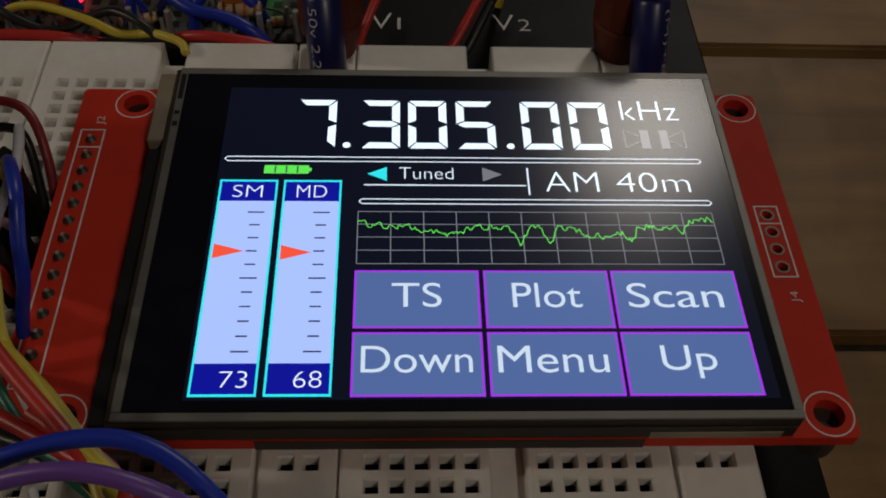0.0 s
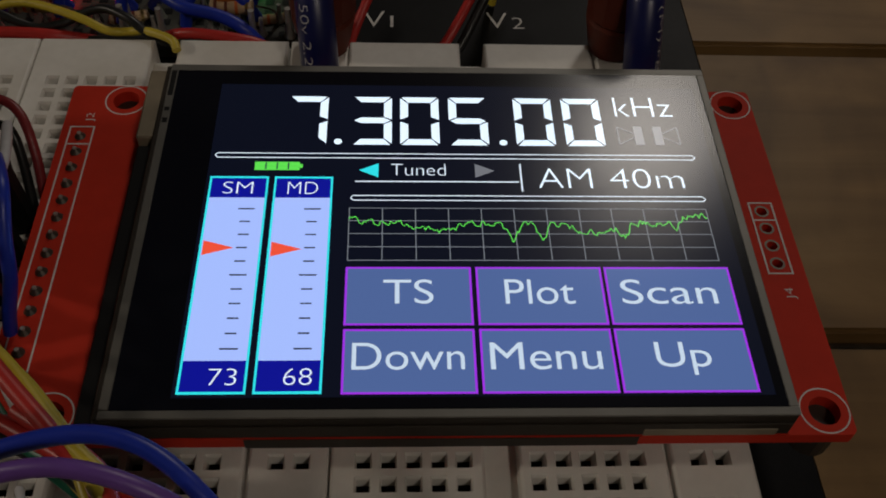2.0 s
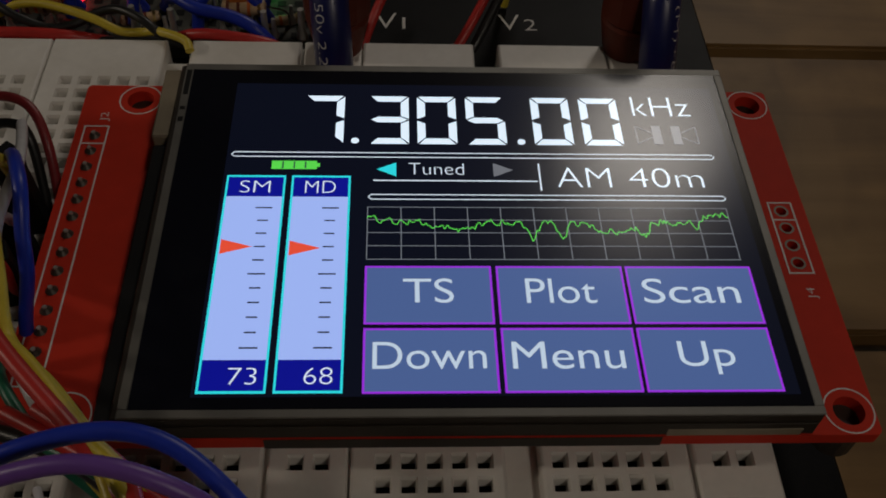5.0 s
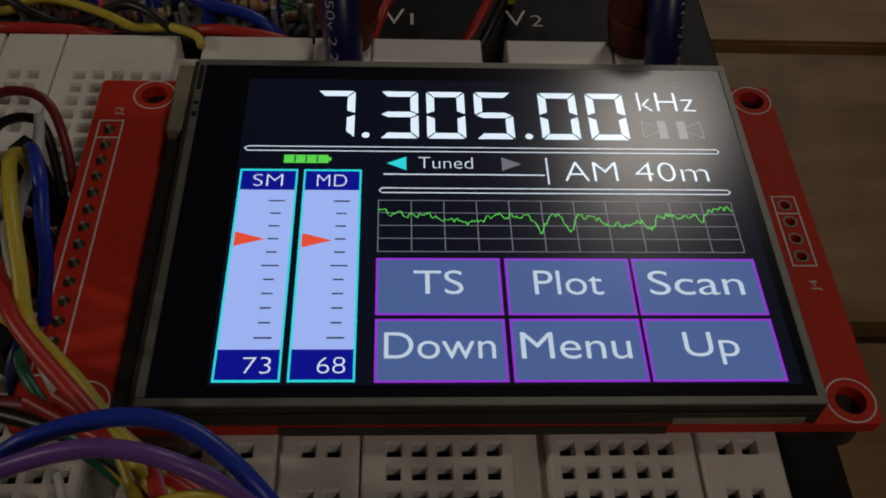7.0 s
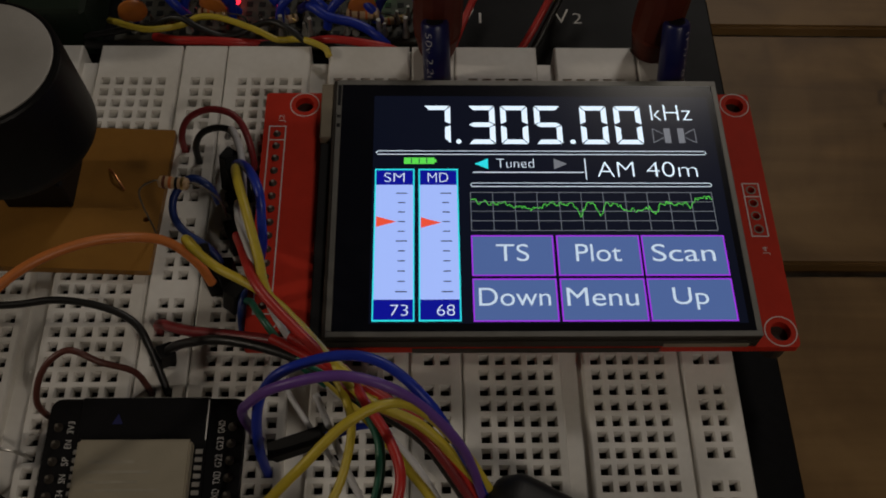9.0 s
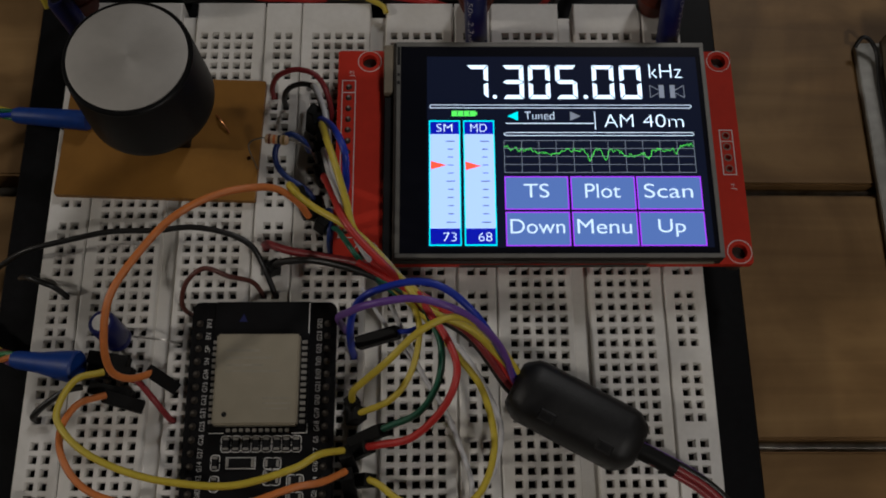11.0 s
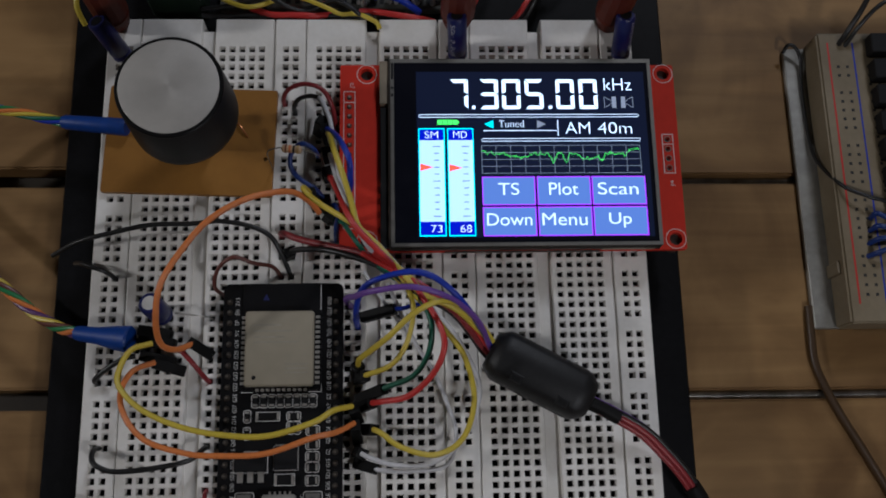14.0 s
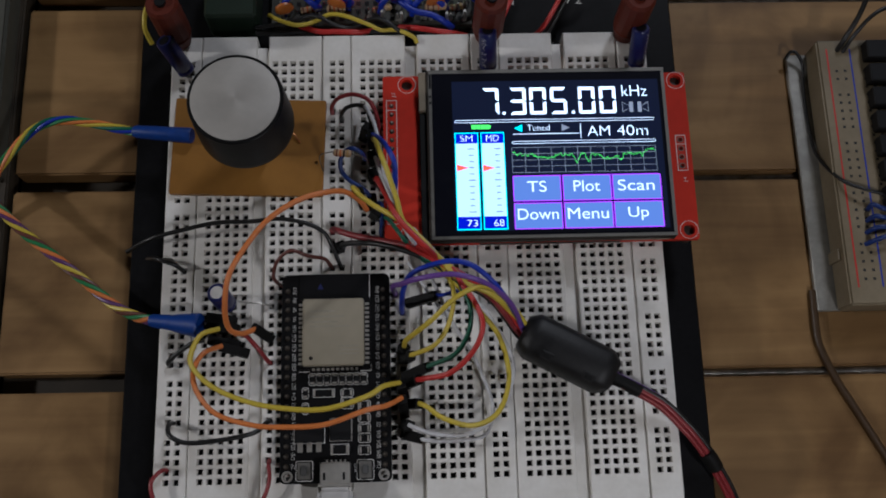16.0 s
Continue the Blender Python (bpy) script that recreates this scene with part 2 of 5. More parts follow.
def pierced(x0, y0, x1, y1, z0, z1, holes, seg=24, corner=0.0):
    """A flat plate with round holes (x, y, r) through it."""
    o = bmesh.new()
    edges = []

    def loop(pts):
        vs = [o.verts.new((x, y, z1)) for x, y in pts]
        edges.extend(o.edges.new((vs[k], vs[(k + 1) % len(vs)])) for k in range(len(vs)))

    c = corner
    if c:
        ring = []
        for cx, cy, a0 in ((x1 - c, y1 - c, 0), (x0 + c, y1 - c, 90), (x0 + c, y0 + c, 180), (x1 - c, y0 + c, 270)):
            ring += [(cx + c * math.cos(radians(a0 + 18 * k)), cy + c * math.sin(radians(a0 + 18 * k))) for k in range(6)]
        loop(ring)
    else:
        loop([(x0, y0), (x1, y0), (x1, y1), (x0, y1)])
    for hx, hy, r in holes:
        loop([(hx + r * math.cos(2 * math.pi * k / seg), hy + r * math.sin(2 * math.pi * k / seg)) for k in range(seg)])
    bmesh.ops.triangle_fill(o, use_beauty=True, use_dissolve=False, edges=edges)
    g = bmesh.ops.extrude_face_region(o, geom=o.faces[:])
    for e in g["geom"]:
        if isinstance(e, bmesh.types.BMVert):
            e.co.z = z0
    return o


def ring_flat(x, y, z, r0, r1, seg=28, bm=None, h=0.05):
    o = bmesh.new()
    for k in range(seg):
        a, b = 2 * math.pi * k / seg, 2 * math.pi * (k + 1) / seg
        o.faces.new([o.verts.new((x + r * math.cos(t), y + r * math.sin(t), z)) for r, t in ((r0, a), (r1, a), (r1, b), (r0, b))])
    return join(bm, o)


def letters(text, x, y, z, width, height, turn=0.0, bm=None, thin=-0.012):
    """Flat letters of the built-in font that fill width x height mm from the corner (x, y)."""
    cu = bpy.data.curves.new("letters", "FONT")
    cu.body, cu.offset = text, thin
    tmp = bpy.data.objects.new("letters", cu)
    me = bpy.data.meshes.new_from_object(tmp)
    o = bmesh.new()
    o.from_mesh(me)
    bpy.data.objects.remove(tmp)
    bpy.data.curves.remove(cu)
    bpy.data.meshes.remove(me)
    xs, ys = [v.co.x for v in o.verts], [v.co.y for v in o.verts]
    lx, ly, sx, sy = min(xs), min(ys), max(xs) - min(xs), max(ys) - min(ys)
    c, s = math.cos(radians(turn)), math.sin(radians(turn))
    for v in o.verts:
        u, w = (v.co.x - lx) / sx * width, (v.co.y - ly) / sy * height
        v.co = Vector((x + c * u - s * w, y + s * u + c * w, z))
    return join(bm, o)


# ---- the table and the room round it ----
table = tagged(new("tabletop"), "varnished light brown wooden slat table with metal strips between the slats", "table", kind="structure")
TURN_TABLE = -0.4


def slat(x0, y0, x1, y1, z=-BOARD, name="slat", mat=WOOD, deep=7.9):
    b = box(x0, y0, z - deep, x1, y1, z, 0.6, seg=2)
    bmesh.ops.rotate(b, verts=b.verts, cent=(160, 86, 0), matrix=Matrix.Rotation(radians(TURN_TABLE), 3, "Z"))
    return part(name, b, mat, table)


for k in range(-10, 14):
    y = 27.0 + 59.2 * k
    slat(40, y + 1.25, 1100, y + 57.95)
    slat(-52.5, y + 2.6, 39.4, y + 56.6)
slat(-900, -560, -54.3, 860, -BOARD, "end_rail", END_RAIL)
slat(-54, -560, 1100, 860, -BOARD - 8, "under_board", END_RAIL)
for k in range(-9, 14):
    y = 27.0 + 59.2 * k
    b = rod((40, y, -BOARD - 3.3), (1100, y, -BOARD - 3.3), 1.22, 14)
    bmesh.ops.rotate(b, verts=b.verts, cent=(160, 86, 0), matrix=Matrix.Rotation(radians(TURN_TABLE), 3, "Z"))
    part("joint_strip", b, STRIP, table, "dull aluminium strip", smooth=True)

for name, x0, y0, x1, y1 in (("wall_north", -900, 1400, 1100, 1440), ("wall_south", -900, -1040, 1100, -1000), ("wall_west", -940, -1000, -900, 1400), ("wall_east", 1100, -1000, 1140, 1400)):
    solo(name, box(x0, y0, -BOARD - 20, x1, y1, 2200), PLASTER, "plain plastered wall of the dim room", "wall", kind="structure")
solo("ceiling", box(-940, -1040, 2200, 1140, 1440, 2240), PLASTER, "plain plastered ceiling", "ceiling", kind="structure")

# ---- base plate and breadboards ----
P = 2.54
COLS = dict(b0=0.0, A=8.67, B=26.35, b1=42.79, C=51.46, D=69.14, b2=85.57, E=94.24, F=111.92, b3=128.36)
TOP, BOTTOM, ROWS_N = 125.2, -8.4, 47

plate = thing("base_plate", (65, 80, -BOARD), "black enamelled metal base plate under the breadboards", "base plate")
part("sheet", box(-14.6, -30, -10.5, 144.8, 210, -8.6, 0.4), PLATE, plate)
for x in (-6, 136):
    for y in (-22, 200):
        part("rubber_foot", rod((x, y, -BOARD), (x, y, -10.4), 5, bevel=0.5), RUBBER, plate)


def pierced_field(bm, xs, ys, size=1.75, inner=1.4):
    """The flat top of a strip, between its outermost cell edges, with a chamfered square hole in each cell."""
    h = P / 2

    def quad(a, b, c, d, m):
        f = bm.faces.new([bm.verts.new(p) for p in (a, b, c, d)])
        f.material_index = m

    for x in xs:
        for y in ys:
            o = [(x - h, y - h, 0), (x + h, y - h, 0), (x + h, y + h, 0), (x - h, y + h, 0)]
            s, i = size / 2, inner / 2
            a = [(x - s, y - s, 0), (x + s, y - s, 0), (x + s, y + s, 0), (x - s, y + s, 0)]
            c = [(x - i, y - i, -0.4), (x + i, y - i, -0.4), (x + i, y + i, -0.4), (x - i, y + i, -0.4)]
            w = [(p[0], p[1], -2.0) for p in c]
            # lower walls and floor take the near-black colour as painted shade
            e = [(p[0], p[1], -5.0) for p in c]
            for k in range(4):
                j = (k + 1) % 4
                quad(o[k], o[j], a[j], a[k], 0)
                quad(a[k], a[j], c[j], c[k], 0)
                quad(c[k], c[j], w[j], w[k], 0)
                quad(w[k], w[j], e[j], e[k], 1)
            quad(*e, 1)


def rect(bm, x0, y0, x1, y1, z=0.0):
    if x1 - x0 > 0.01 and y1 - y0 > 0.01:
        bm.faces.new([bm.verts.new(p) for p in ((x0, y0, z), (x1, y0, z), (x1, y1, z), (x0, y1, z))])


def skirt(bm, x0, y0, x1, y1, z0=-8.6, r=0.35):
    """Sides of a strip with a rounded upper edge, from its top's outline down to z0."""
    for d0, h0, d1, h1 in ((0, 0, r * 0.6, -r * 0.35), (r * 0.6, -r * 0.35, r, -r), (r, -r, r, z0)):
        a = [(x0 - d0, y0 - d0, h0), (x1 + d0, y0 - d0, h0), (x1 + d0, y1 + d0, h0), (x0 - d0, y1 + d0, h0)]
        c = [(x0 - d1, y0 - d1, h1), (x1 + d1, y0 - d1, h1), (x1 + d1, y1 + d1, h1), (x0 - d1, y1 + d1, h1)]
        for k in range(4):
            j = (k + 1) % 4
            bm.faces.new([bm.verts.new(p) for p in (a[k], a[j], c[j], c[k])])


def field_block(bm, x_first, count, x0, x1, rows):
    """A strip's whole top: holes in the given rows, plain plastic round them."""
    h = P / 2
    xs = [x_first + P * k for k in range(count)]
    ys = [P * r for r in rows]
    pierced_field(bm, xs, ys)
    xa, xb = xs[0] - h, xs[-1] + h
    rect(bm, x0, BOTTOM, xa, TOP)
    rect(bm, xb, BOTTOM, x1, TOP)
    edges = [BOTTOM]
    for r in sorted(rows):
        edges += [P * r - h, P * r + h]
    edges.append(TOP)
    for k in range(0, len(edges), 2):
        rect(bm, xa, edges[k], xb, edges[k + 1])


def terminal_strip(ca, cb):
    xa, xb = COLS[ca], COLS[cb]
    x0, x1 = xa - 2.9, xb + 4 * P + 2.75
    m0, m1 = xa + 4 * P + 1.75, xb - 1.6
    r = 0.35
    t = thing("terminal_strip", ((x0 + x1) / 2, 58, -8.6), "white plastic breadboard strip with rows of square contact holes", "breadboard", "breadboard strips")
    for x, a, b in ((xa, x0, m0), (xb, m1, x1)):
        bm = bmesh.new()
        field_block(bm, x, 5, a, b, range(ROWS_N))
        bmesh.ops.remove_doubles(bm, verts=bm.verts, dist=0.001)
        skirt(bm, a, BOTTOM, b, TOP, -2.6, r)
        part("contact_block", bm, [WHITE, HOLE_SHADE], t)
        part("end_wall", box(a - r + 0.02, TOP - 2.0, -8.58, b + r - 0.02, TOP + r - 0.02, -2.6), WHITE, t)
    part("base", box(x0 - r, BOTTOM - r, -8.6, x1 + r, TOP + r - 2.4, -5.0), WHITE, t)
    part("centre_groove", box(m0 + r - 0.1, BOTTOM, -5.0, m1 - r + 0.1, TOP - 2.4, -2.1), WHITE, t)


def bus_strip(c):
    xa = COLS[c]
    x0, x1 = xa - (3.0 if c == "b0" else 2.45), xa + P + (2.9 if c == "b3" else 2.35)
    bm = bmesh.new()
    field_block(bm, xa, 2, x0, x1, [6 * g + k for g in range(8) for k in range(5)])
    bmesh.ops.remove_doubles(bm, verts=bm.verts, dist=0.001)
    skirt(bm, x0, BOTTOM, x1, TOP, -8.6, 0.3)
    t = thing("bus_strip", ((x0 + x1) / 2, 58, -8.6), "narrow white breadboard power strip with paired contact holes", "breadboard", "breadboard strips")
    part("contact_block", bm, [WHITE, HOLE_SHADE], t)
    part("base", box(x0 - 0.28, BOTTOM - 0.28, -8.58, x1 + 0.28, TOP + 0.28, -6.0), WHITE, t)
    if c != "b0":
        part("side_ledge", box(xa - 3.2, BOTTOM, -6.0, x0 - 0.29, TOP, -1.2), WHITE, t)
    if c != "b3":
        part("side_ledge", box(x1 + 0.29, BOTTOM, -6.0, xa + P + 3.1, TOP, -1.2), WHITE, t)


for ca, cb in ("AB", "CD", "EF"):
    terminal_strip(ca, cb)
for c in ("b0", "b1", "b2", "b3"):
    bus_strip(c)

# ---- the display ----
SX0, SY1, PX = 76.5, 106.2, 0.18  # upper left corner of the lit area and its dot size
SZ = 9.2
tft = thing("tft_display", (100, 85, 0), "lit colour touch display module on a red circuit board", "display")
PCB_HOLES = [(64.1, 107.2, 1.6), (140.25, 107.35, 1.6), (140.3, 63.3, 1.6), (64.1, 63.3, 1.6)]
J2 = [(59.7, 100.9 - P * k) for k in range(14)]
J4 = [(140.1, 89.4 - P * k) for k in range(4)]
pcb = part("circuit_board", pierced(57.3, 60.65, 142.95, 109.8, 3.8, 5.4, PCB_HOLES + [(x, y, 0.62) for x, y in J4], corner=0.6), RED_PCB, tft, "red solder mask")
for x, y, r in PCB_HOLES:
    part("hole_ring", ring_flat(x, y, 5.43, 2.42, 2.58), SILK, pcb, "thin white printed ring")
for x, y, r in PCB_HOLES:
    part("spacer", rod((x, y, 0.0), (x, y, 3.78), 2.3, 18), SPACER, tft, "dark plastic spacer under the mounting hole")
for x, y in J4:
    part("solder_pad", ring_flat(x, y, 5.45, 0.62, 0.86), DULL_PAD, pcb)


def frame_lines(bm, x0, y0, x1, y1, z, w):
    for a in ((x0, y0, x1, y0 + w), (x0, y1 - w, x1, y1), (x0, y0 + w, x0 + w, y1 - w), (x1 - w, y0 + w, x1, y1 - w)):
        rect(bm, *a, z)
    return bm


bm = frame_lines(bmesh.new(), 138.7, 80.3, 141.6, 90.8, 5.44, 0.2)
rect(bm, 138.9, 88.0, 141.4, 88.2, 5.44)
part("printed_outline", bm, SILK, pcb)
bm = frame_lines(bmesh.new(), 58.2, 66.4, 61.2, 102.6, 5.44, 0.2)
rect(bm, 58.4, 99.5, 61.0, 99.7, 5.44)
part("printed_outline", bm, SILK, pcb)
part("printed_label", letters("J2", 61.0, 103.4, 5.44, 1.5, 1.2, 90), SILK, pcb)
part("printed_label", letters("J4", 141.2, 76.9, 5.44, 1.5, 1.2, 90), SILK, pcb)
part("pin_header", box(58.4, 66.6, 0.6, 61.0, 102.3, 3.8, 0.2), CHIP, tft, "black plastic pin header")
for x, y in J2:
    part("header_pin", rod((x, y, 0.1), (x, y, 6.1), 0.25, 6), TIN, tft)
    part("solder_joint", lathe([(0, 0.7), (0.25, 0.5), (0.5, 0.3)], (x, y, 5.42), (x, y, 6.3), 10), DARK_SOLDER, tft)
part("panel_body", box(69.4, 60.9, 5.45, 136.1, 109.8, 8.85, 0.15), DARK_FRAME, tft, "dark panel body")
for x0, y0, x1, y1 in ((70.0, 60.9, 136.1, 61.8), (70.0, 108.7, 136.1, 109.8), (70.0, 61.8, 70.95, 108.7), (135.15, 61.8, 136.1, 108.7)):
    part("frame_lip", box(x0, y0, 8.85, x1, y1, 9.12, 0.08), STEEL, tft, "thin grey frame lip")
part("backlight_edge", box(69.8, 60.7, 5.6, 135.8, 60.9, 7.6, 0.05), DARK_FRAME, tft)
# darker stretch along the middle of the board's front edge
part("front_dark_strip", box(83.0, 60.57, 3.7, 121.2, 60.65, 5.34), DARK_FRAME, tft, "dark strip over the board's front edge")
part("edge_tape", box(121.4, 60.62, 5.5, 134.6, 60.9, 6.7, 0.08), FLEX, tft, "pale tape along the panel's edge")
part("flex_tail", box(67.3, 98.0, 5.6, 69.9, 109.6, 8.3, 0.2), FLEX, tft, "tan flex film tail")
part("side_tape", box(67.4, 61.2, 5.45, 69.38, 97.6, 7.4, 0.2), CHIP, tft, "black side tape")
bm = bmesh.new()
for y0, y1 in ((104.2, 108.6), (101.6, 102.2), (99.6, 100.4)):
    rect(bm, 70.2, y0, 70.8, y1, 9.13)
part("frame_slot", bm, CHIP, tft)
FILM = glowing("dark_panel_glass", (0.4, 0.5, 1.0), 0.001, (0.006, 0.006, 0.008))
LIT_BLACK = glowing("lit_black", (0.25, 0.38, 1.0), 0.012, (0.006, 0.006, 0.008))
part("touch_panel", box(70.98, 61.83, 8.86, 135.12, 108.67, SZ - 0.05, 0.03), FILM, tft, "dark satin touch panel")
screen = part("screen", prism([(SX0, SY1 - 240 * PX), (SX0 + 320 * PX, SY1 - 240 * PX), (SX0 + 320 * PX, SY1), (SX0, SY1)], SZ - 0.02, SZ - 0.02), LIT_BLACK, tft, "lit display picture")


def sx(u):
    return SX0 + u * PX


def sy(v):
    return SY1 - v * PX


def patch(bm, u0, v0, u1, v1, z=0.0):
    rect(bm, sx(u0), sy(v1), sx(u1), sy(v0), SZ + z)
    return bm


def poly(bm, pts, z=0.0):
    bm.faces.new([bm.verts.new((sx(u), sy(v), SZ + z)) for u, v in pts])
    return bm


def words(text, u0, v0, u1, v1, z=0.012, thin=-0.003):
    """Letters that fill the dots from (u0, v0) to (u1, v1)."""
    return letters(text, sx(u0), sy(v1), SZ + z, (u1 - u0) * PX, (v1 - v0) * PX, thin=thin)


G_WHITE = glowing("lit_white", (0.77, 0.93, 1.08), 1.2)
G_TEXT = glowing("lit_text", (0.80, 0.93, 1.08), 1.0)
G_LABEL = glowing("lit_button_text", (0.72, 0.89, 1.08), 0.85)
G_GREY = glowing("lit_grey", (0.42, 0.45, 0.52), 0.42)
G_BLUE = glowing("lit_navy", (0.004, 0.008, 0.42), 0.75)
G_CYAN = glowing("lit_cyan", (0.02, 0.85, 0.95), 0.95)
G_PALE = glowing("lit_pale_blue", (0.41, 0.57, 1.14), 1.0)
G_RED = glowing("lit_red", (1.0, 0.10, 0.05), 0.95)
G_GREEN = glowing("lit_green", (0.12, 0.85, 0.10), 0.95)
G_PURPLE = glowing("lit_purple", (0.42, 0.04, 1.0), 0.85)
G_BUTTON = glowing("lit_slate_blue", (0.088, 0.158, 0.40), 0.9)
G_TICK = glowing("lit_dark_tick", (0.05, 0.06, 0.12), 0.5)
G_GRID = glowing("lit_grid", (0.32, 0.36, 0.42), 0.55)

# frequency digits: seven slanted bars each
SEGMENTS = {"0": "abcdef", "3": "abcdg", "5": "acdfg", "7": "abc"}


def digit(ch, u, v=11.5, w=25.5, h=44.5):
    t = 5.2
    g = 0.9
    x0, x1, y0, y1, ym = u, u + w, v, v + h, v + h / 2
    bars = dict(
        a=[(x0 + g, y0), (x1 - g, y0), (x1 - t, y0 + t), (x0 + t, y0 + t)],
        d=[(x0 + t, y1 - t), (x1 - t, y1 - t), (x1 - g, y1), (x0 + g, y1)],
        g=[(x0 + g, ym), (x0 + t, ym - t / 2), (x1 - t, ym - t / 2), (x1 - g, ym), (x1 - t, ym + t / 2), (x0 + t, ym + t / 2)],
        f=[(x0, y0 + g), (x0 + t, y0 + t + g), (x0 + t, ym - t / 2 - g), (x0, ym - g)],
        b=[(x1, y0 + g), (x1, ym - g), (x1 - t, ym - t / 2 - g), (x1 - t, y0 + t + g)],
        e=[(x0, ym + g), (x0 + t, ym + t / 2 + g), (x0 + t, y1 - t - g), (x0, y1 - g)],
        c=[(x1, ym + g), (x1, y1 - g), (x1 - t, y1 - t - g), (x1 - t, ym + t / 2 + g)])
    for k in SEGMENTS[ch]:
        part("digit_bar", poly(bmesh.new(), bars[k]), G_WHITE, screen)


for ch, u in (("7", 46.5), ("3", 88.5), ("0", 119.5), ("5", 151.5), ("0", 195.0), ("0", 227.5)):
    digit(ch, u)
for u in (79.5, 186.3):
    bm = bmesh.new()
    poly(bm, [(u + 2.6 * math.cos(a * math.pi / 6), 53.3 + 2.6 * math.sin(a * math.pi / 6)) for a in range(12)])
    part("decimal_point", bm, G_WHITE, screen)
part("unit_text", words("kHz", 263, 10, 302, 28, 0.012, -0.016), G_WHITE, screen)
# loudspeaker pair
for u in (273, 286):
    part("speaker_bar", patch(bmesh.new(), u, 37.5, u + 6, 54.5), G_GREY, screen)
for u0, u1 in ((262.5, 272.5), (302.5, 292.5)):
    for a, b in (((u0, 38), (u0, 54)), ((u0, 38), (u1, 44)), ((u0, 54), (u1, 48))):
        n = Vector((b[1] - a[1], a[0] - b[0])).normalized() * 0.4
        part("speaker_line", poly(bmesh.new(), [(a[0] - n.x, a[1] - n.y), (b[0] - n.x, b[1] - n.y), (b[0] + n.x, b[1] + n.y), (a[0] + n.x, a[1] + n.y)]), G_GREY, screen)


def pill(u0, u1, v0, v1):
    bm = bmesh.new()
    patch(bm, u0 + 2, v0, u1 - 2, v0 + 0.8)
    patch(bm, u0 + 2, v1 - 0.8, u1 - 2, v1)
    m = (v0 + v1) / 2
    for a, b in ((u0, u0 + 2), (u1, u1 - 2)):
        poly(bm, [(a, m), (b, v0), (b, v0 + 0.8), (a + (b - a) * 0.5, m)])
        poly(bm, [(a, m), (b, v1), (b, v1 - 0.8), (a + (b - a) * 0.5, m)])
    return bm


part("divider_line", pill(2.5, 310, 63.6, 68.2), G_TEXT, screen)
part("divider_line", pill(88.5, 310, 99.0, 103.6), G_TEXT, screen)
bm = bmesh.new()
patch(bm, 91.5, 87.2, 193.5, 88.2)
part("underline", bm, G_TEXT, screen)
bm = bmesh.new()
patch(bm, 194.8, 72.5, 195.9, 95.5)
part("divider_line", bm, G_TEXT, screen)
part("status_text", words("Tuned", 113.5, 72.8, 148, 82.6, 0.012, -0.016), G_TEXT, screen)
part("mode_text", words("AM", 206, 76, 240, 92.4, 0.012, -0.018), G_WHITE, screen)
part("band_text", words("40m", 251.5, 76, 298.5, 92.4, 0.012, -0.018), G_WHITE, screen)
bm = bmesh.new()
poly(bm, [(93.5, 78.3), (105.8, 72.3), (105.8, 84.3)])
part("tuning_arrow", bm, G_CYAN, screen)
bm = bmesh.new()
poly(bm, [(179, 78.3), (166.5, 72.3), (166.5, 84.3)])
part("tuning_arrow", bm, G_GREY, screen)
bm = bmesh.new()
patch(bm, 28.5, 71.5, 56.5, 78.6)
patch(bm, 56.5, 73.5, 58.3, 76.6)
part("battery_icon", bm, G_GREEN, screen)
for u in (35, 42, 49):
    part("battery_cell_line", patch(bmesh.new(), u, 72.2, u + 0.9, 77.9, 0.01), G_TICK, screen)


def meter(u0, name, value, needle):
    u1 = u0 + 36
    bm = bmesh.new()
    for a in ((u0, 84, u1, 85.6), (u0, 236.4, u1, 238), (u0, 85.6, u0 + 1.3, 236.4), (u1 - 1.3, 85.6, u1, 236.4)):
        patch(bm, *a)
    part("meter_border", bm, G_CYAN, screen)
    for v0, v1 in ((85.6, 101.5), (217.5, 236.4)):
        part("meter_cap", patch(bmesh.new(), u0 + 1.3, v0, u1 - 1.3, v1), G_BLUE, screen)
    bm = bmesh.new()
    patch(bm, u0 + 1.3, 101.5, u1 - 1.3, 217.5)
    part("meter_scale", bm, G_PALE, screen)
    for k in range(11):
        v = 110 + 9.95 * k
        w = 5.0 if k in (0, 5, 10) else 3.2
        part("meter_tick", patch(bmesh.new(), u0 + 24.5 - w, v, u0 + 24.5 + w, v + 1.1, 0.01), G_TICK, screen)
    bm = bmesh.new()
    poly(bm, [(u0 + 2, needle - 5.5), (u0 + 20, needle), (u0 + 2, needle + 5.5)], 0.02)
    part("meter_needle", bm, G_RED, screen)
    part("meter_name", words(name, u0 + 8.5, 88.6, u0 + 27, 98.4, 0.02, -0.018), G_TEXT, screen)
    part("meter_value", words(value, u0 + 15.5, 222.4, u0 + 30.5, 232.6, 0.02, -0.018), G_TEXT, screen)


meter(2.2, "SM", "73", 140.5)
meter(41.8, "MD", "68", 141.5)

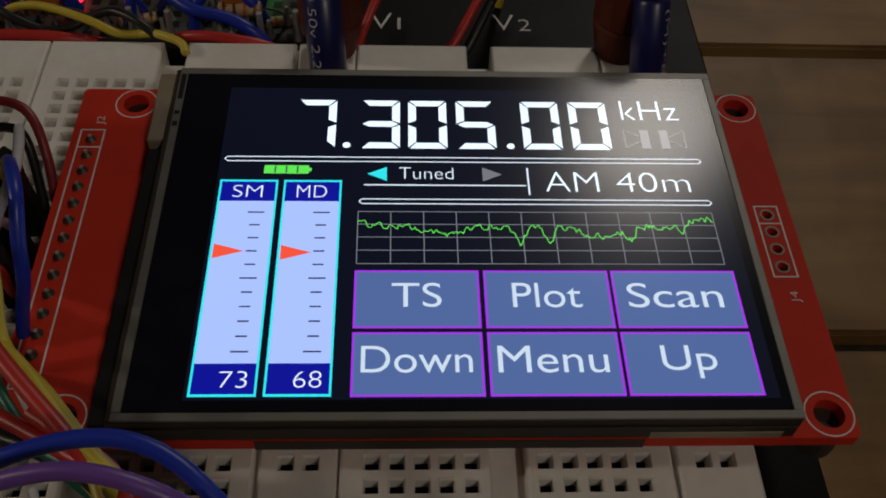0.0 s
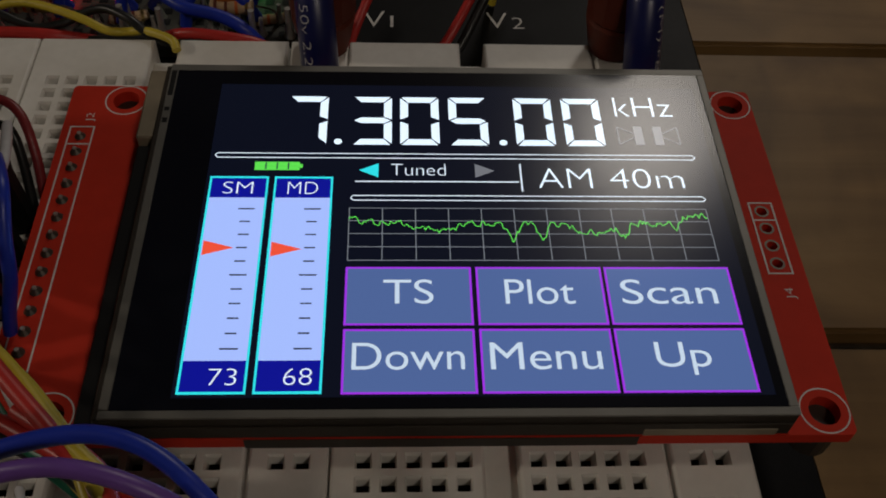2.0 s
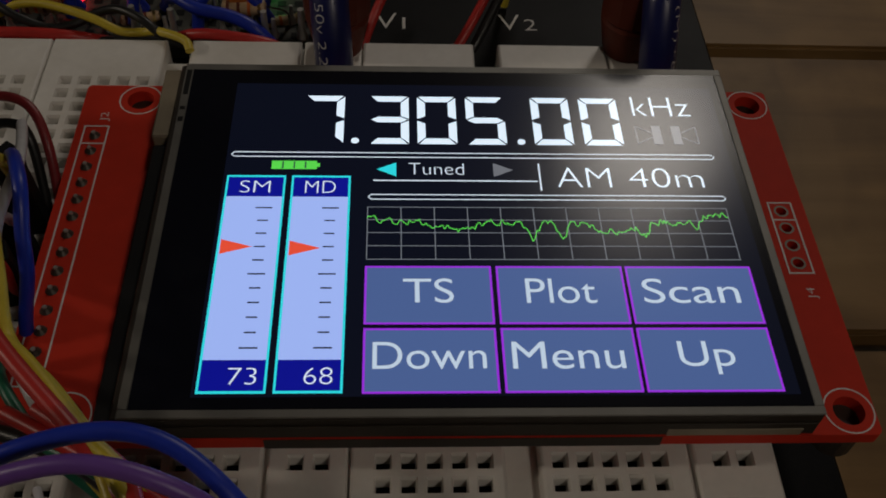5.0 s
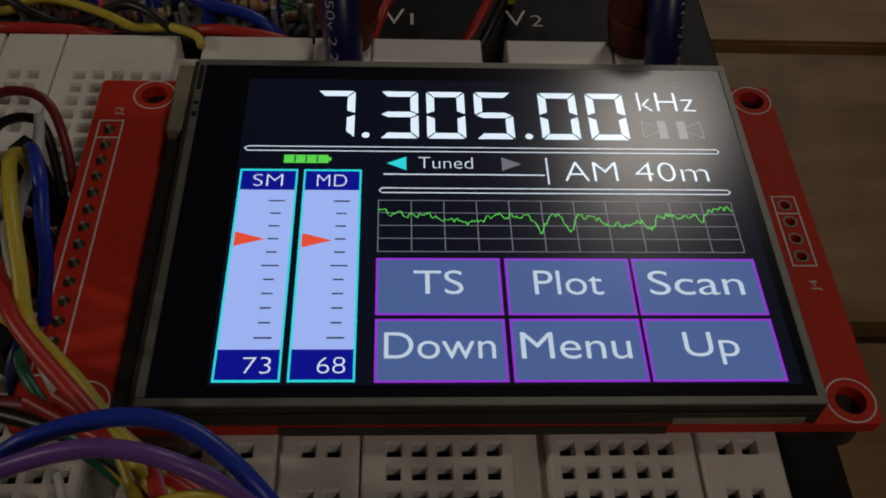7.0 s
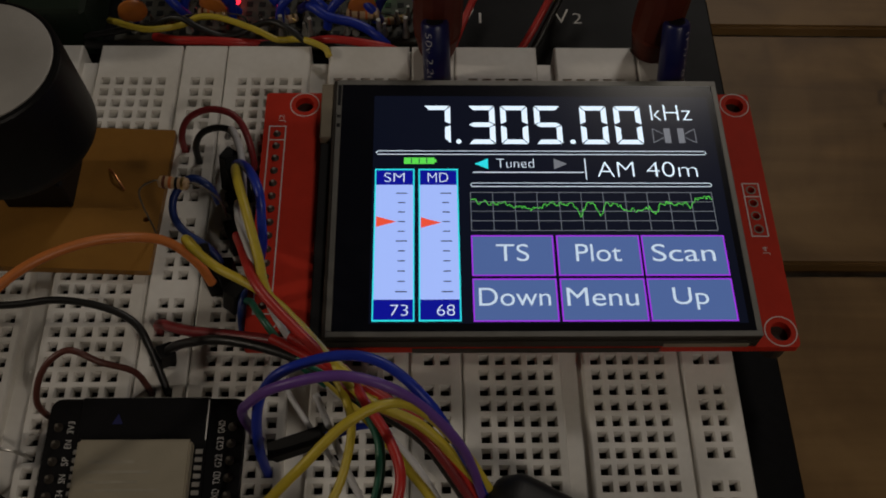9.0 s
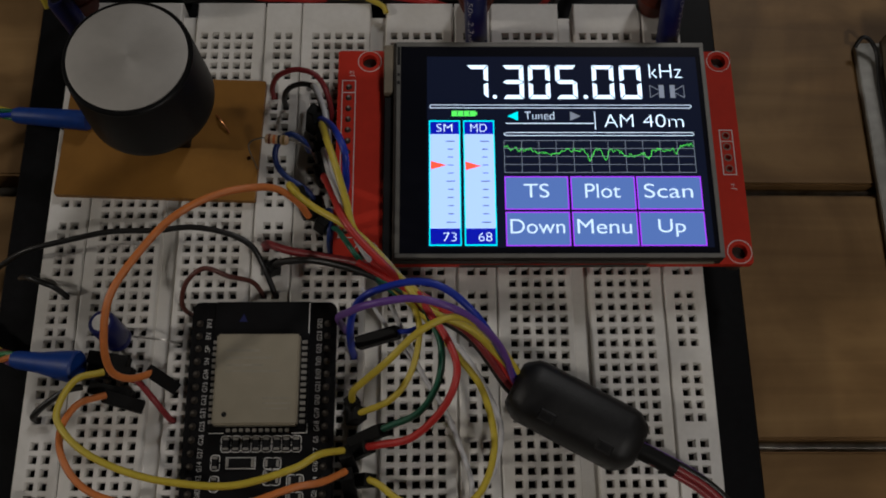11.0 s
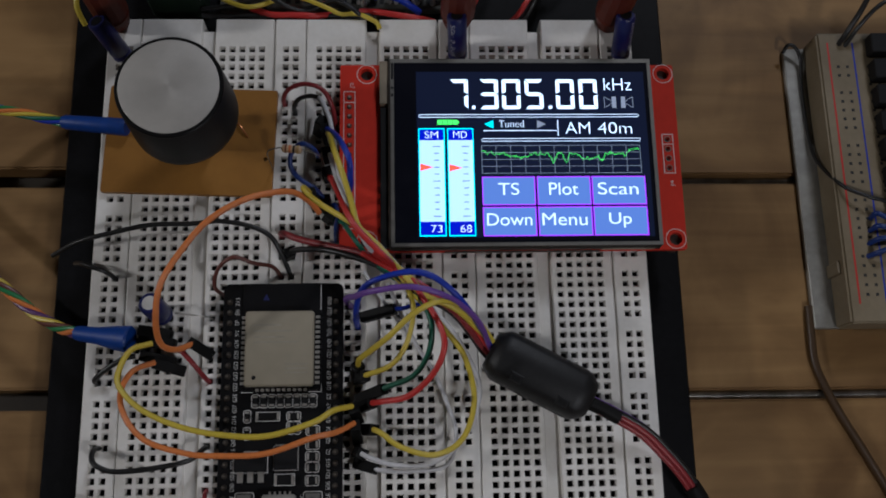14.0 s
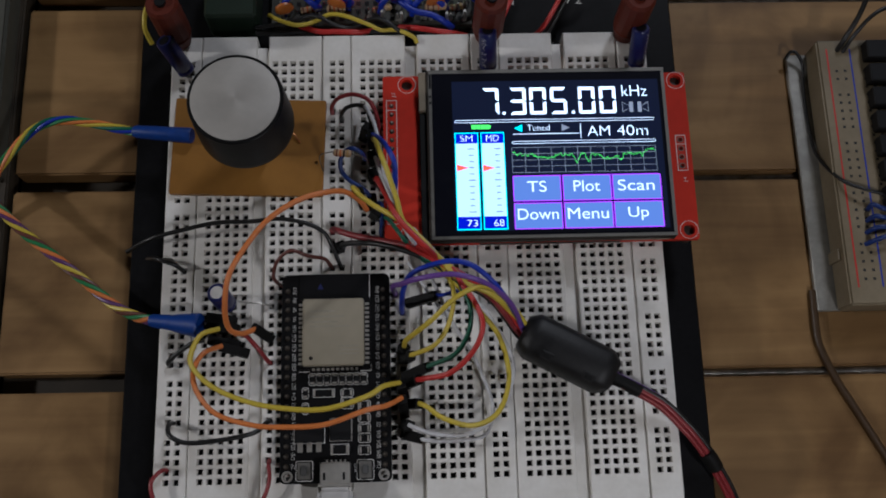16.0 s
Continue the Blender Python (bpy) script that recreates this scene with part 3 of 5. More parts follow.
for k in range(12):
    u = min(88.3 + 20.0 * k, 307.6)
    part("grid_line", patch(bmesh.new(), u, 109.4, u + 0.6, 149.6), G_GRID, screen)
for v in (109.3, 119.3, 129.3, 139.3, 149.3):
    part("grid_line", patch(bmesh.new(), 88.3, v, 308.2, v + 0.6, 0.004), G_GRID, screen)
bm = bmesh.new()
rng = random.Random(4)
level, last = 121.0, None
for k in range(220):
    u = 88.5 + k
    wave = 122 + 3.0 * math.sin(u / 17) + 2.0 * math.sin(u / 7.3 + 1) - 2.5 * math.sin(u / 41)
    for dip, depth in ((186, 14), (204, 13), (254, 10), (286, 7)):
        wave += depth * math.exp(-((u - dip) / 3.2) ** 2)
    level += (wave - level) * 0.55 + rng.uniform(-2.3, 2.3)
    if last is not None:
        n = Vector((last[1] - level, u - last[0])).normalized() * 0.3
        poly(bm, [(last[0] - n.x, last[1] - n.y), (u - n.x, level - n.y), (u + n.x, level + n.y), (last[0] + n.x, last[1] + n.y)], 0.015)
    last = (u, level)
part("signal_trace", bm, G_GREEN, screen)


def button(u0, v0, u1, v1, text, tu0, tv0, tu1, tv1):
    bm = bmesh.new()
    patch(bm, u0 + 1.3, v0 + 1.3, u1 - 1.3, v1 - 1.3)
    key = part("button", bm, G_BUTTON, screen)
    bm = bmesh.new()
    for a in ((u0, v0, u1, v0 + 1.3), (u0, v1 - 1.3, u1, v1), (u0, v0 + 1.3, u0 + 1.3, v1 - 1.3), (u1 - 1.3, v0 + 1.3, u1, v1 - 1.3)):
        patch(bm, *a)
    part("button_border", bm, G_PURPLE, screen)
    part("button_text", words(text, tu0, tv0, tu1, tv1), G_LABEL, screen)


button(87.8, 154.5, 160.2, 195.0, "TS", 109.5, 163.5, 138, 180.5)
button(162.8, 154.5, 236.2, 195.0, "Plot", 179, 163.5, 219, 180.8)
button(238.0, 154.5, 312.0, 195.0, "Scan", 246, 163.5, 301.5, 180.8)
button(87.8, 197.5, 160.2, 238.4, "Down", 93, 206.5, 154, 223.6)
button(162.8, 197.5, 236.2, 238.4, "Menu", 168, 206.5, 229, 223.8)
button(238.0, 197.5, 312.0, 238.4, "Up", 259, 206.5, 289.5, 227.6)

# ---- microcontroller board ----
esp = thing("microcontroller_board", (44, 26, 0), "black microcontroller board with a metal radio shield, plugged into the breadboard", "circuit board")
ET = 4.1
mcu_pcb = part("circuit_board", pierced(29.8, -1.2, 58.4, 53.2, 2.5, ET, [(31.7, 0.6, 0.9), (56.4, 0.6, 0.9)], corner=1.6), BLACK_PCB, esp)
for x in (31.4, 56.7):
    part("pin_header", box(x - 1.25, 1.9, 0.02, x + 1.25, 50.1, 2.5, 0.15), CHIP, esp)
    for k in range(19):
        y = 3.1 + P * k
        part("header_pin", rod((x, y, 0.05), (x, y, ET + 1.1), 0.27, 6), DULL_PAD, esp)
        part("solder_joint", lathe([(0, 0.72), (0.3, 0.5), (0.7, 0.28)], (x, y, ET + 0.02), (x, y, ET + 0.8), 9), DARK_SOLDER, esp)
for x in (31.7, 56.4):
    part("hole_ring", ring_flat(x, 0.6, ET + 0.03, 0.9, 1.45), TIN, mcu_pcb)
part("module_board", box(34.6, 27.7, ET + 0.02, 53.3, 53.1, ET + 0.85, 0.08), BLACK_PCB, esp)
shield = part("radio_shield", box(35.6, 28.3, ET + 0.86, 51.7, 46.0, ET + 3.2, 0.35, seg=2), SHIELD, esp, "dull nickel radio shield")
part("pin_mark", rod((37.9, 30.3, ET + 3.15), (37.9, 30.3, ET + 3.23), 0.5, 14), CHIP, shield)
bm = bmesh.new()
for u0, v0, w, h in ((37.6, 42.4, 6.5, 0.5), (37.6, 41.0, 9.0, 0.45), (37.6, 39.6, 7.2, 0.4), (37.6, 38.4, 10.5, 0.4), (45.0, 33.2, 5.4, 0.35), (45.0, 32.2, 5.4, 0.35), (45.0, 31.2, 5.4, 0.35)):
    rect(bm, u0, v0, u0 + w, v0 + h, ET + 3.215)
ETCH = material("faint_etched_print", (0.50, 0.46, 0.37), 0.55, metal=0.6)
part("etched_print", bm, ETCH, shield, "faint etched print")
for k in range(14):
    for x in (35.0, 52.4):
        part("edge_pad", box(x - 0.55, 28.9 + 1.2 * k, ET + 0.5, x + 0.55, 29.6 + 1.2 * k, ET + 0.95, 0.08), TIN, esp)
for k in range(10):
    part("edge_pad", box(38.0 + 1.25 * k, 27.35, ET + 0.3, 38.75 + 1.25 * k, 28.0, ET + 0.9, 0.06), TIN, esp)
bm = bmesh.new()
rect(bm, 53.0, 46.6, 53.2, 52.8, ET + 0.87)
rect(bm, 34.6, 27.1, 37.4, 27.3, ET + 0.03)
rect(bm, 50.4, 27.1, 53.4, 27.3, ET + 0.03)
rect(bm, 53.2, 27.1, 53.4, 29.0, ET + 0.03)
part("printed_outline", bm, SILK, mcu_pcb)
bm = bmesh.new()
poly_pts = [(39.3, 49.0), (40.9, 49.0), (40.1, 50.6)]
bm.faces.new([bm.verts.new((x, y, ET + 0.87)) for x, y in poly_pts])
part("antenna_mark", bm, material("blue_print", (0.010, 0.014, 0.10), 0.5), esp)


def bracket_pair(x0, y0, x1, y1, z, w=0.2):
    """Two round-cornered printed brackets that face each other across a small part."""
    tall = y1 - y0 > x1 - x0
    cx, cy = (x0 + x1) / 2, (y0 + y1) / 2
    long, wide = (y1 - y0) / 2, (x1 - x0) / 2
    if not tall:
        long, wide = wide, long
    r = min(0.55, wide * 0.8)
    line = [(wide * 0.88, 0.14), (wide, 0.32)]
    line += [(wide - r + r * math.cos(radians(a)), long - r + r * math.sin(radians(a))) for a in (0, 22, 45, 67, 90)]
    line += [(-x, y) for x, y in reversed(line)]
    bm = bmesh.new()
    for sign in (1, -1):
        for (ax, ay), (bx, by) in zip(line, line[1:]):
            d = Vector((bx - ax, by - ay))
            if d.length < 1e-6:
                continue
            n = Vector((-d.y, d.x)).normalized() * w / 2
            quad = [(ax + n.x, ay + n.y), (bx + n.x, by + n.y), (bx - n.x, by - n.y), (ax - n.x, ay - n.y)]
            quad = [(p, sign * q) if tall else (sign * q, p) for p, q in quad]
            bm.faces.new([bm.verts.new((cx + p, cy + q, z)) for p, q in quad])
    return bm


def chip_part(x0, y0, x1, y1, h=0.55, ends=True):
    """A small surface-mount part: body between two tinned ends, in a printed bracket."""
    if max(x1 - x0, y1 - y0) < 2.6:
        part("printed_outline", bracket_pair(x0 - 0.42, y0 - 0.42, x1 + 0.42, y1 + 0.42, ET + 0.03), SILK, mcu_pcb)
    else:
        part("printed_outline", frame_lines(bmesh.new(), x0 - 0.35, y0 - 0.35, x1 + 0.35, y1 + 0.35, ET + 0.03, 0.2), SILK, mcu_pcb)
    body = part("surface_component", box(x0, y0, ET + 0.02, x1, y1, ET + h, 0.06), CHIP, esp)
    if ends:
        tall = y1 - y0 > x1 - x0
        for k in (0, 1):
            if tall:
                a = (x0 - 0.02, y0 - 0.1 if k == 0 else y1 - 0.4, x1 + 0.02, y0 + 0.4 if k == 0 else y1 + 0.1)
            else:
                a = (x0 - 0.1 if k == 0 else x1 - 0.4, y0 - 0.02, x0 + 0.4 if k == 0 else x1 + 0.1, y1 + 0.02)
            part("tinned_end", box(a[0], a[1], ET + 0.02, a[2], a[3], ET + h + 0.04, 0.05), TIN, body)


def ex(c):
    return 29.8 + (c - 45) * 0.0522


def ey(c):
    return 53.2 - (c - 10) * 0.0516


for c in (203, 239, 276, 313, 350, 388, 423, 459):
    chip_part(ex(c - 10), ey(575), ex(c + 10), ey(532))
chip_part(ex(212), ey(638), ex(308), ey(608), 0.8)
for c in (622, 698):
    chip_part(ex(160), ey(c + 20), ex(176), ey(c - 20))
chip_part(ex(352), ey(695), ex(398), ey(655))
chip_part(ex(352), ey(636), ex(398), ey(612))
for c in (688, 750, 803, 850, 908):
    chip_part(ex(438), ey(c + 14), ex(482), ey(c - 14))
reg = part("voltage_regulator", box(ex(120), ey(865), ET + 0.02, ex(258), ey(792), ET + 1.7, 0.15), CHIP, esp)
part("regulator_tab", box(ex(158), ey(794), ET + 0.02, ex(222), ey(775), ET + 0.5, 0.05), TIN, reg)
for c in (145, 190, 236):
    part("regulator_leg", box(ex(c - 13), ey(913), ET + 0.02, ex(c + 13), ey(864), ET + 0.5, 0.08), TIN, reg)
part("printed_outline", frame_lines(bmesh.new(), ex(112), ey(872), ex(266), ey(786), ET + 0.03, 0.2), SILK, mcu_pcb)
part("usb_chip", box(ex(292), ey(858), ET + 0.02, ex(394), ey(756), ET + 0.9, 0.1), CHIP, esp)
bm = frame_lines(bmesh.new(), ex(288), ey(862), ex(398), ey(752), ET + 0.03, 0.12)
part("printed_outline", bm, SILK, mcu_pcb)
chip_part(ex(300), ey(922), ex(378), ey(882), 0.9)
for c in (166, 464):
    key = part("push_button", box(ex(c - 31), ey(1045), ET + 0.02, ex(c + 31), ey(962), ET + 1.2, 0.15), STEEL, esp, "grey metal push button")
    part("button_plunger", box(ex(c - 17), ey(1026), ET + 1.2, ex(c + 17), ey(980), ET + 1.9, 0.3, seg=2), material("grey_plunger", (0.10, 0.10, 0.10), 0.5), key)
    part("printed_outline", bracket_pair(ex(c - 41), ey(1052), ex(c + 41), ey(955), ET + 0.03), SILK, mcu_pcb)
usb = part("usb_socket", box(ex(247), -2.0, ET + 0.02, ex(392), ey(965), ET + 2.7, 0.3, seg=2), TIN, esp, "bright tinned micro socket")
part("socket_flange", box(ex(238), -2.2, ET + 1.9, ex(401), -1.3, ET + 3.0, 0.2), TIN, usb)
for k in range(5):
    part("socket_contact", box(ex(272 + 22 * k), ey(972), ET + 0.3, ex(282 + 22 * k), ey(952), ET + 0.5), TIN, usb)
for c in (267, 362):
    part("socket_slot", box(ex(c - 6), ey(1050), ET + 2.68, ex(c + 6), ey(1015), ET + 2.72), CHIP, usb)
PINS = ("5V CMD SD3 SD2 G13 GND G12 G14 G27 G26 G25 G33 G32 G35 G34 SN SP EN 3V3", "CLK SD0 SD1 G15 G2 G0 G4 G16 G17 G5 G18 G19 GND G21 RXD TXD G22 G23 GND")
for x, names in zip((33.2, 55.1), PINS):
    for k, text in enumerate(names.split()):
        h = 0.62 * len(text)
        part("printed_label", letters(text, x + 0.48, 3.1 + P * k - h / 2, ET + 0.03, h, 0.96, turn=90, thin=-0.008), SILK, mcu_pcb)
for text, x in (("RST", 41.2), ("BOOT", 49.6)):
    part("printed_label", letters(text, x, 1.4, ET + 0.03, 2.2, 0.8, turn=90, thin=-0.008), SILK, mcu_pcb)
for k in range(9):
    for a, b in ((ex(292) + 0.28 + 0.55 * k, ey(862)), (ex(292) + 0.28 + 0.55 * k, ey(752))):
        part("chip_pad", box(a, b - 0.12, ET + 0.02, a + 0.28, b + 0.3, ET + 0.12), TIN, mcu_pcb)
    part("chip_pad", box(ex(394) - 0.05, ey(852) + 0.55 * k, ET + 0.02, ex(394) + 0.35, ey(852) + 0.55 * k + 0.28, ET + 0.12), TIN, mcu_pcb)
bm = box(ex(236), -20, ET - 1.0, ex(406), -2.3, ET + 4.6, 1.2, seg=3)
solo("usb_plug", bm, material("light_grey_plug", (0.58, 0.57, 0.56), 0.4), "light grey plug pushed into the microcontroller board's socket", "plug")

# ---- tuning knob on its brown board ----
bm = pierced(-1.6, 76.9, 40.7, 105.2, 0.03, 1.6, [(38.6, 86.6, 0.5)], corner=0.5)
bmesh.ops.rotate(bm, verts=bm.verts, cent=(19, 91, 0), matrix=Matrix.Rotation(radians(-2.0), 3, "Z"))
solo("encoder_board", bm, COPPER, "bare brown laminate board that carries the tuning knob", "circuit board")
KX, KY, KZ = 22.0, 90.7, 35.4
knob = thing("tuning_knob", (KX, KY, 1.6), "black round tuning knob with a grey brushed metal cap", "knob")
part("encoder_body", box(KX - 7, KY - 2.5, 1.62, KX + 4, KY + 7, 8.5, 0.3), CHIP, knob)
part("shaft", rod((KX, KY, 8.5), (KX, KY, 22), 3.0), CHIP, knob)
part("knob_body", lathe([(0, 12.2), (0.6, 12.6), (2.0, 12.6), (KZ - 20.6, 12.0), (KZ - 19.9, 11.9)], (KX, KY, 19.3), (KX, KY, KZ), 64), KNOB_BLACK, knob, smooth=True)
part("knob_rim", lathe([(0, 11.9), (0.5, 11.9), (0.8, 11.6)], (KX, KY, KZ - 0.62), (KX, KY, KZ + 0.2), 64), KNOB_BLACK, knob, smooth=True)
part("knob_cap", lathe([(0, 11.0), (0.2, 11.0), (0.3, 10.8)], (KX, KY, KZ + 0.19), (KX, KY, KZ + 1), 64), KNOB_CAP, knob, "grey brushed metal cap", smooth=True)

# ---- ferrite clamp ----
fer = thing("ferrite_clamp", (105, 30, 0), "matt black plastic clip-on ferrite round the display cable", "ferrite")
fa, fb = Vector((93.2, 36.2, 6.6)), Vector((116.4, 23.6, 6.6))
n = (fb - fa).normalized()
side = Vector((0, 0, 1)).cross(n)
FL = (fb - fa).length


def clamp_half(sign):
    """Half of a rounded eight-sided shell, with chamfered ends."""
    prof = [(6.0, 0.06), (6.0, 2.8), (5.2, 4.6), (3.8, 5.8), (0.0, 6.2), (-3.8, 5.8), (-5.2, 4.6), (-6.0, 2.8), (-6.0, 0.06)]
    o = bmesh.new()
    loops = []
    for d, k in ((0, 0.62), (0.5, 0.74), (2.6, 0.97), (4.0, 1.0), (FL - 4.0, 1.0), (FL - 2.6, 0.97), (FL - 0.5, 0.74), (FL, 0.62)):
        c = fa + n * d
        loops.append([o.verts.new(c + side * (a * k) + Vector((0, 0, sign * max(b * k, 0.06)))) for a, b in prof])
    for p, s in zip(loops, loops[1:]):
        for k in range(len(prof)):
            j = (k + 1) % len(prof)
            o.faces.new((p[k], p[j], s[j], s[k]))
    o.faces.new(loops[0])
    o.faces.new(loops[-1])
    return o


for sign in (1, -1):
    part("shell_half", clamp_half(sign), FERRITE, fer, smooth=True)
for d in (8.2, 20.0):
    c = fa + n * d - side * 3.7 + Vector((0, 0, 5.05))
    bm = box(-1.6, -1.1, -0.5, 1.6, 1.1, 0.75, 0.15)
    bmesh.ops.transform(bm, verts=bm.verts, matrix=Matrix.Translation(c) @ Matrix.Rotation(math.atan2(n.y, n.x), 4, "Z") @ Matrix.Rotation(radians(28), 4, "X"))
    latch = part("latch", bm, FERRITE, fer)
    bm = box(-1.0, -0.6, 0.7, 1.0, 0.6, 0.82)
    bmesh.ops.transform(bm, verts=bm.verts, matrix=Matrix.Translation(c) @ Matrix.Rotation(math.atan2(n.y, n.x), 4, "Z") @ Matrix.Rotation(radians(28), 4, "X"))
    part("latch_slot", bm, CHIP, latch)

# ---- wires ----


def jumper(colour, pts, r=0.72, housing=None, label="", group="jumper wires", name="jumper_wire", category="wire"):
    """One insulated wire along pts; housing: the pair of ends of its black connector shell."""
    label = label or "thin %s insulated jumper wire over the breadboard" % ("dark blue" if colour == "navy" else colour)
    if housing is None:
        return solo(name, tube(pts, r), INS[colour], label, category, group, smooth=True)
    t = thing(name, pts[0], label, category, group)
    part("insulation", tube(pts, r), INS[colour], t, smooth=True)
    a, b = Vector(housing[0]), Vector(housing[1])
    q = (b - a).to_track_quat("Z", "Y").to_matrix().to_4x4()
    bm = box(-1.25, -1.25, 0, 1.25, 1.25, (b - a).length, 0.15)
    bmesh.ops.transform(bm, verts=bm.verts, matrix=Matrix.Translation(a) @ q)
    part("connector_shell", bm, RUBBER, t, "black plastic connector shell")
    return t


jumper("blue", [(61.6, 43.2, -1.0), (61.7, 43.8, 9.0), (62.3, 45.9, 17.0), (63.8, 48.3, 21.0), (67.1, 49.7, 24.0), (73.9, 51.1, 25.0), (79.5, 49.9, 25.0), (84.7, 46.0, 23.0), (89.0, 41.9, 17.0), (93.6, 36.9, 9.0), (95.5, 35.4, 7.6)], 0.72)
jumper("purple", [(60.2, 48.2, -1.0), (59.5, 47.7, 12.0), (61.8, 46.7, 20.0), (66.0, 46.8, 25.0), (73.8, 47.1, 28.0), (80.5, 45.8, 27.0), (85.8, 43.9, 22.0), (90.2, 40.8, 16.0), (93.3, 36.2, 8.2), (95.2, 35.0, 7.0)], 0.7)
jumper("yellow", [(62.0, 32.8, 6.0), (62.7, 33.5, 13.0), (65.2, 34.6, 18.0), (69.3, 36.9, 23.0), (74.9, 41.5, 26.0), (80.6, 44.2, 26.0), (85.3, 43.9, 22.0), (90.3, 41.0, 15.0), (94.0, 37.2, 9.4), (95.8, 35.9, 8.0)], 0.68, ((61.7, 32.6, 0.0), (62.1, 32.9, 7.5)))
jumper("yellow", [(63.6, 30.3, 8.0), (69.7, 32.0, 13.0), (73.3, 36.4, 15.0), (75.0, 43.1, 17.0), (74.2, 47.9, 17.0), (71.0, 53.9, 17.0), (67.1, 57.1, 16.0)], 0.62, ((61.7, 30.4, 0), (63.9, 30.3, 8.4)))
jumper("green", [(67.4, 27.1, 8.0), (69.6, 27.7, 9.6), (75.0, 29.5, 14.0), (78.4, 34.2, 18.0), (79.0, 40.2, 20.0), (77.3, 45.1, 19.0), (74.5, 50.3, 17.0), (67.1, 55.0, 15.0)], 0.66, ((61.9, 25.4, 2.2), (68.2, 27.2, 8.4)))
jumper("red", [(64.8, 24.0, 7.4), (67.6, 24.0, 10.8), (73.8, 24.8, 15.0), (79.4, 29.4, 20.0), (81.7, 35.1, 23.0), (80.1, 41.0, 22.0), (76.8, 46.7, 20.0), (73.9, 51.9, 18.0), (66.0, 57.5, 17.0)], 0.7, ((61.7, 23.4, 0.6), (65.6, 24.1, 8.2)))
jumper("yellow", [(65.2, 18.1, 8.0), (67.5, 17.0, 9.8), (72.0, 13.8, 10), (79.6, 12.0, 9), (86.1, 15.5, 8), (89.0, 24.2, 8), (87.0, 34.2, 9), (82.2, 40.6, 11), (76.9, 47.1, 11.5), (70.0, 54.0, 11.6)], 0.67, ((61.7, 18.4, 0.6), (65.9, 17.9, 8.5)))
jumper("white", [(62.9, 12.6, 8.4), (65.5, 11.3, 9.6), (70.8, 9.9, 8), (79.6, 10.4, 6), (86.9, 16.2, 5), (90.4, 25.0, 5), (89.6, 31.0, 6), (84.8, 39.8, 8), (79.3, 45.6, 10), (71.0, 52.6, 10.6)], 0.57, ((61.7, 13.1, 0), (63.1, 12.5, 8.6)))
jumper("white", [(64.8, 9.3, 6.4), (69.0, 8.6, 6.0), (74.9, 8.5, 5), (82.7, 9.9, 4), (84.9, 16.9, 3), (82.9, 24.1, 3), (80.0, 31.4, 3), (75.1, 39.1, 5), (69.0, 52.3, 8)], 0.52, ((61.6, 10.6, 1.2), (65.8, 9.2, 6.8)))
jumper("white", [(63.5, 55.5, 6), (66.0, 51.0, 8), (70.5, 45.0, 5), (73.6, 41.5, 3), (75.6, 39.6, 1.0)], 0.42)
jumper("blue", [(70.6, 45.9, 8.6), (73.0, 45.9, 9.5), (75.2, 46.4, 10.5), (77.5, 46.6, 11)], 0.50, ((62.8, 44.4, 5.4), (70.9, 45.9, 8.8)))
jumper("yellow", [(13.6, 39.0, 5), (9.4, 36.8, 8), (7.6, 30.6, 10.5), (9.6, 26.6, 11.5), (14.6, 22.5, 12.5), (22.3, 19.1, 13.5), (30.9, 17.1, 14.5), (42.0, 16.4, 15.5), (52.4, 19.2, 15.5), (56.9, 21.9, 14), (60.8, 23.2, 9.5)], 0.67, ((61.8, 20.8, 0), (61.0, 22.9, 9.6)))
jumper("orange", [(14.5, 34.5, 5), (10.3, 32.1, 8), (8.1, 26.9, 9), (10.2, 21.1, 11), (15.3, 16.0, 12), (24.3, 13.1, 13.5), (31.1, 12.4, 14.5), (42.0, 12.6, 15.5), (52.5, 15.9, 15.5), (57.5, 17.1, 13.5), (61.3, 19.4, 9)], 0.67, ((61.8, 16.0, 0), (61.4, 19.0, 9)))
jumper("orange", [(23.5, 38.6, 6), (20.2, 36.7, 10), (17.8, 37.6, 14), (17.7, 42.4, 19), (19.6, 50.1, 23), (26.2, 60.1, 24), (31.6, 64.8, 25), (37.6, 68.5, 24), (43.2, 70.6, 22), (47.6, 71.6, 19), (51.2, 70.4, 15), (52.9, 69.0, 11)], 0.72, ((26.6, 36.6, 0.8), (22.9, 38.9, 6.4)))
jumper("black", [(-14.0, 62.5, -3.0), (-6.0, 64.6, 2.5), (3.0, 66.5, 4), (12.0, 68.0, 5), (21.6, 67.9, 6), (28.8, 68.2, 7), (36.0, 66.9, 7), (40.7, 64.7, 6), (42.9, 61.5, 4), (45.3, 56.0, -1)], 0.60)
jumper("brown", [(29.0, 51.4, -1), (27.5, 52.7, 4), (29.0, 56.3, 8), (32.8, 58.5, 10), (37.1, 57.5, 8), (41.2, 57.5, 4), (42.8, 56.0, -1)], 0.50)
jumper("maroon", [(42.8, 66.6, -1.0), (43.5, 66.2, 2.5), (49.0, 63.4, 6.0), (57.7, 60.2, 11.0), (64.8, 57.6, 14.0), (71.6, 53.0, 16.0), (75.1, 49.1, 17.0), (84.5, 44.0, 15.0), (92.4, 35.8, 6.6), (95.0, 34.2, 6.2)], 0.85)
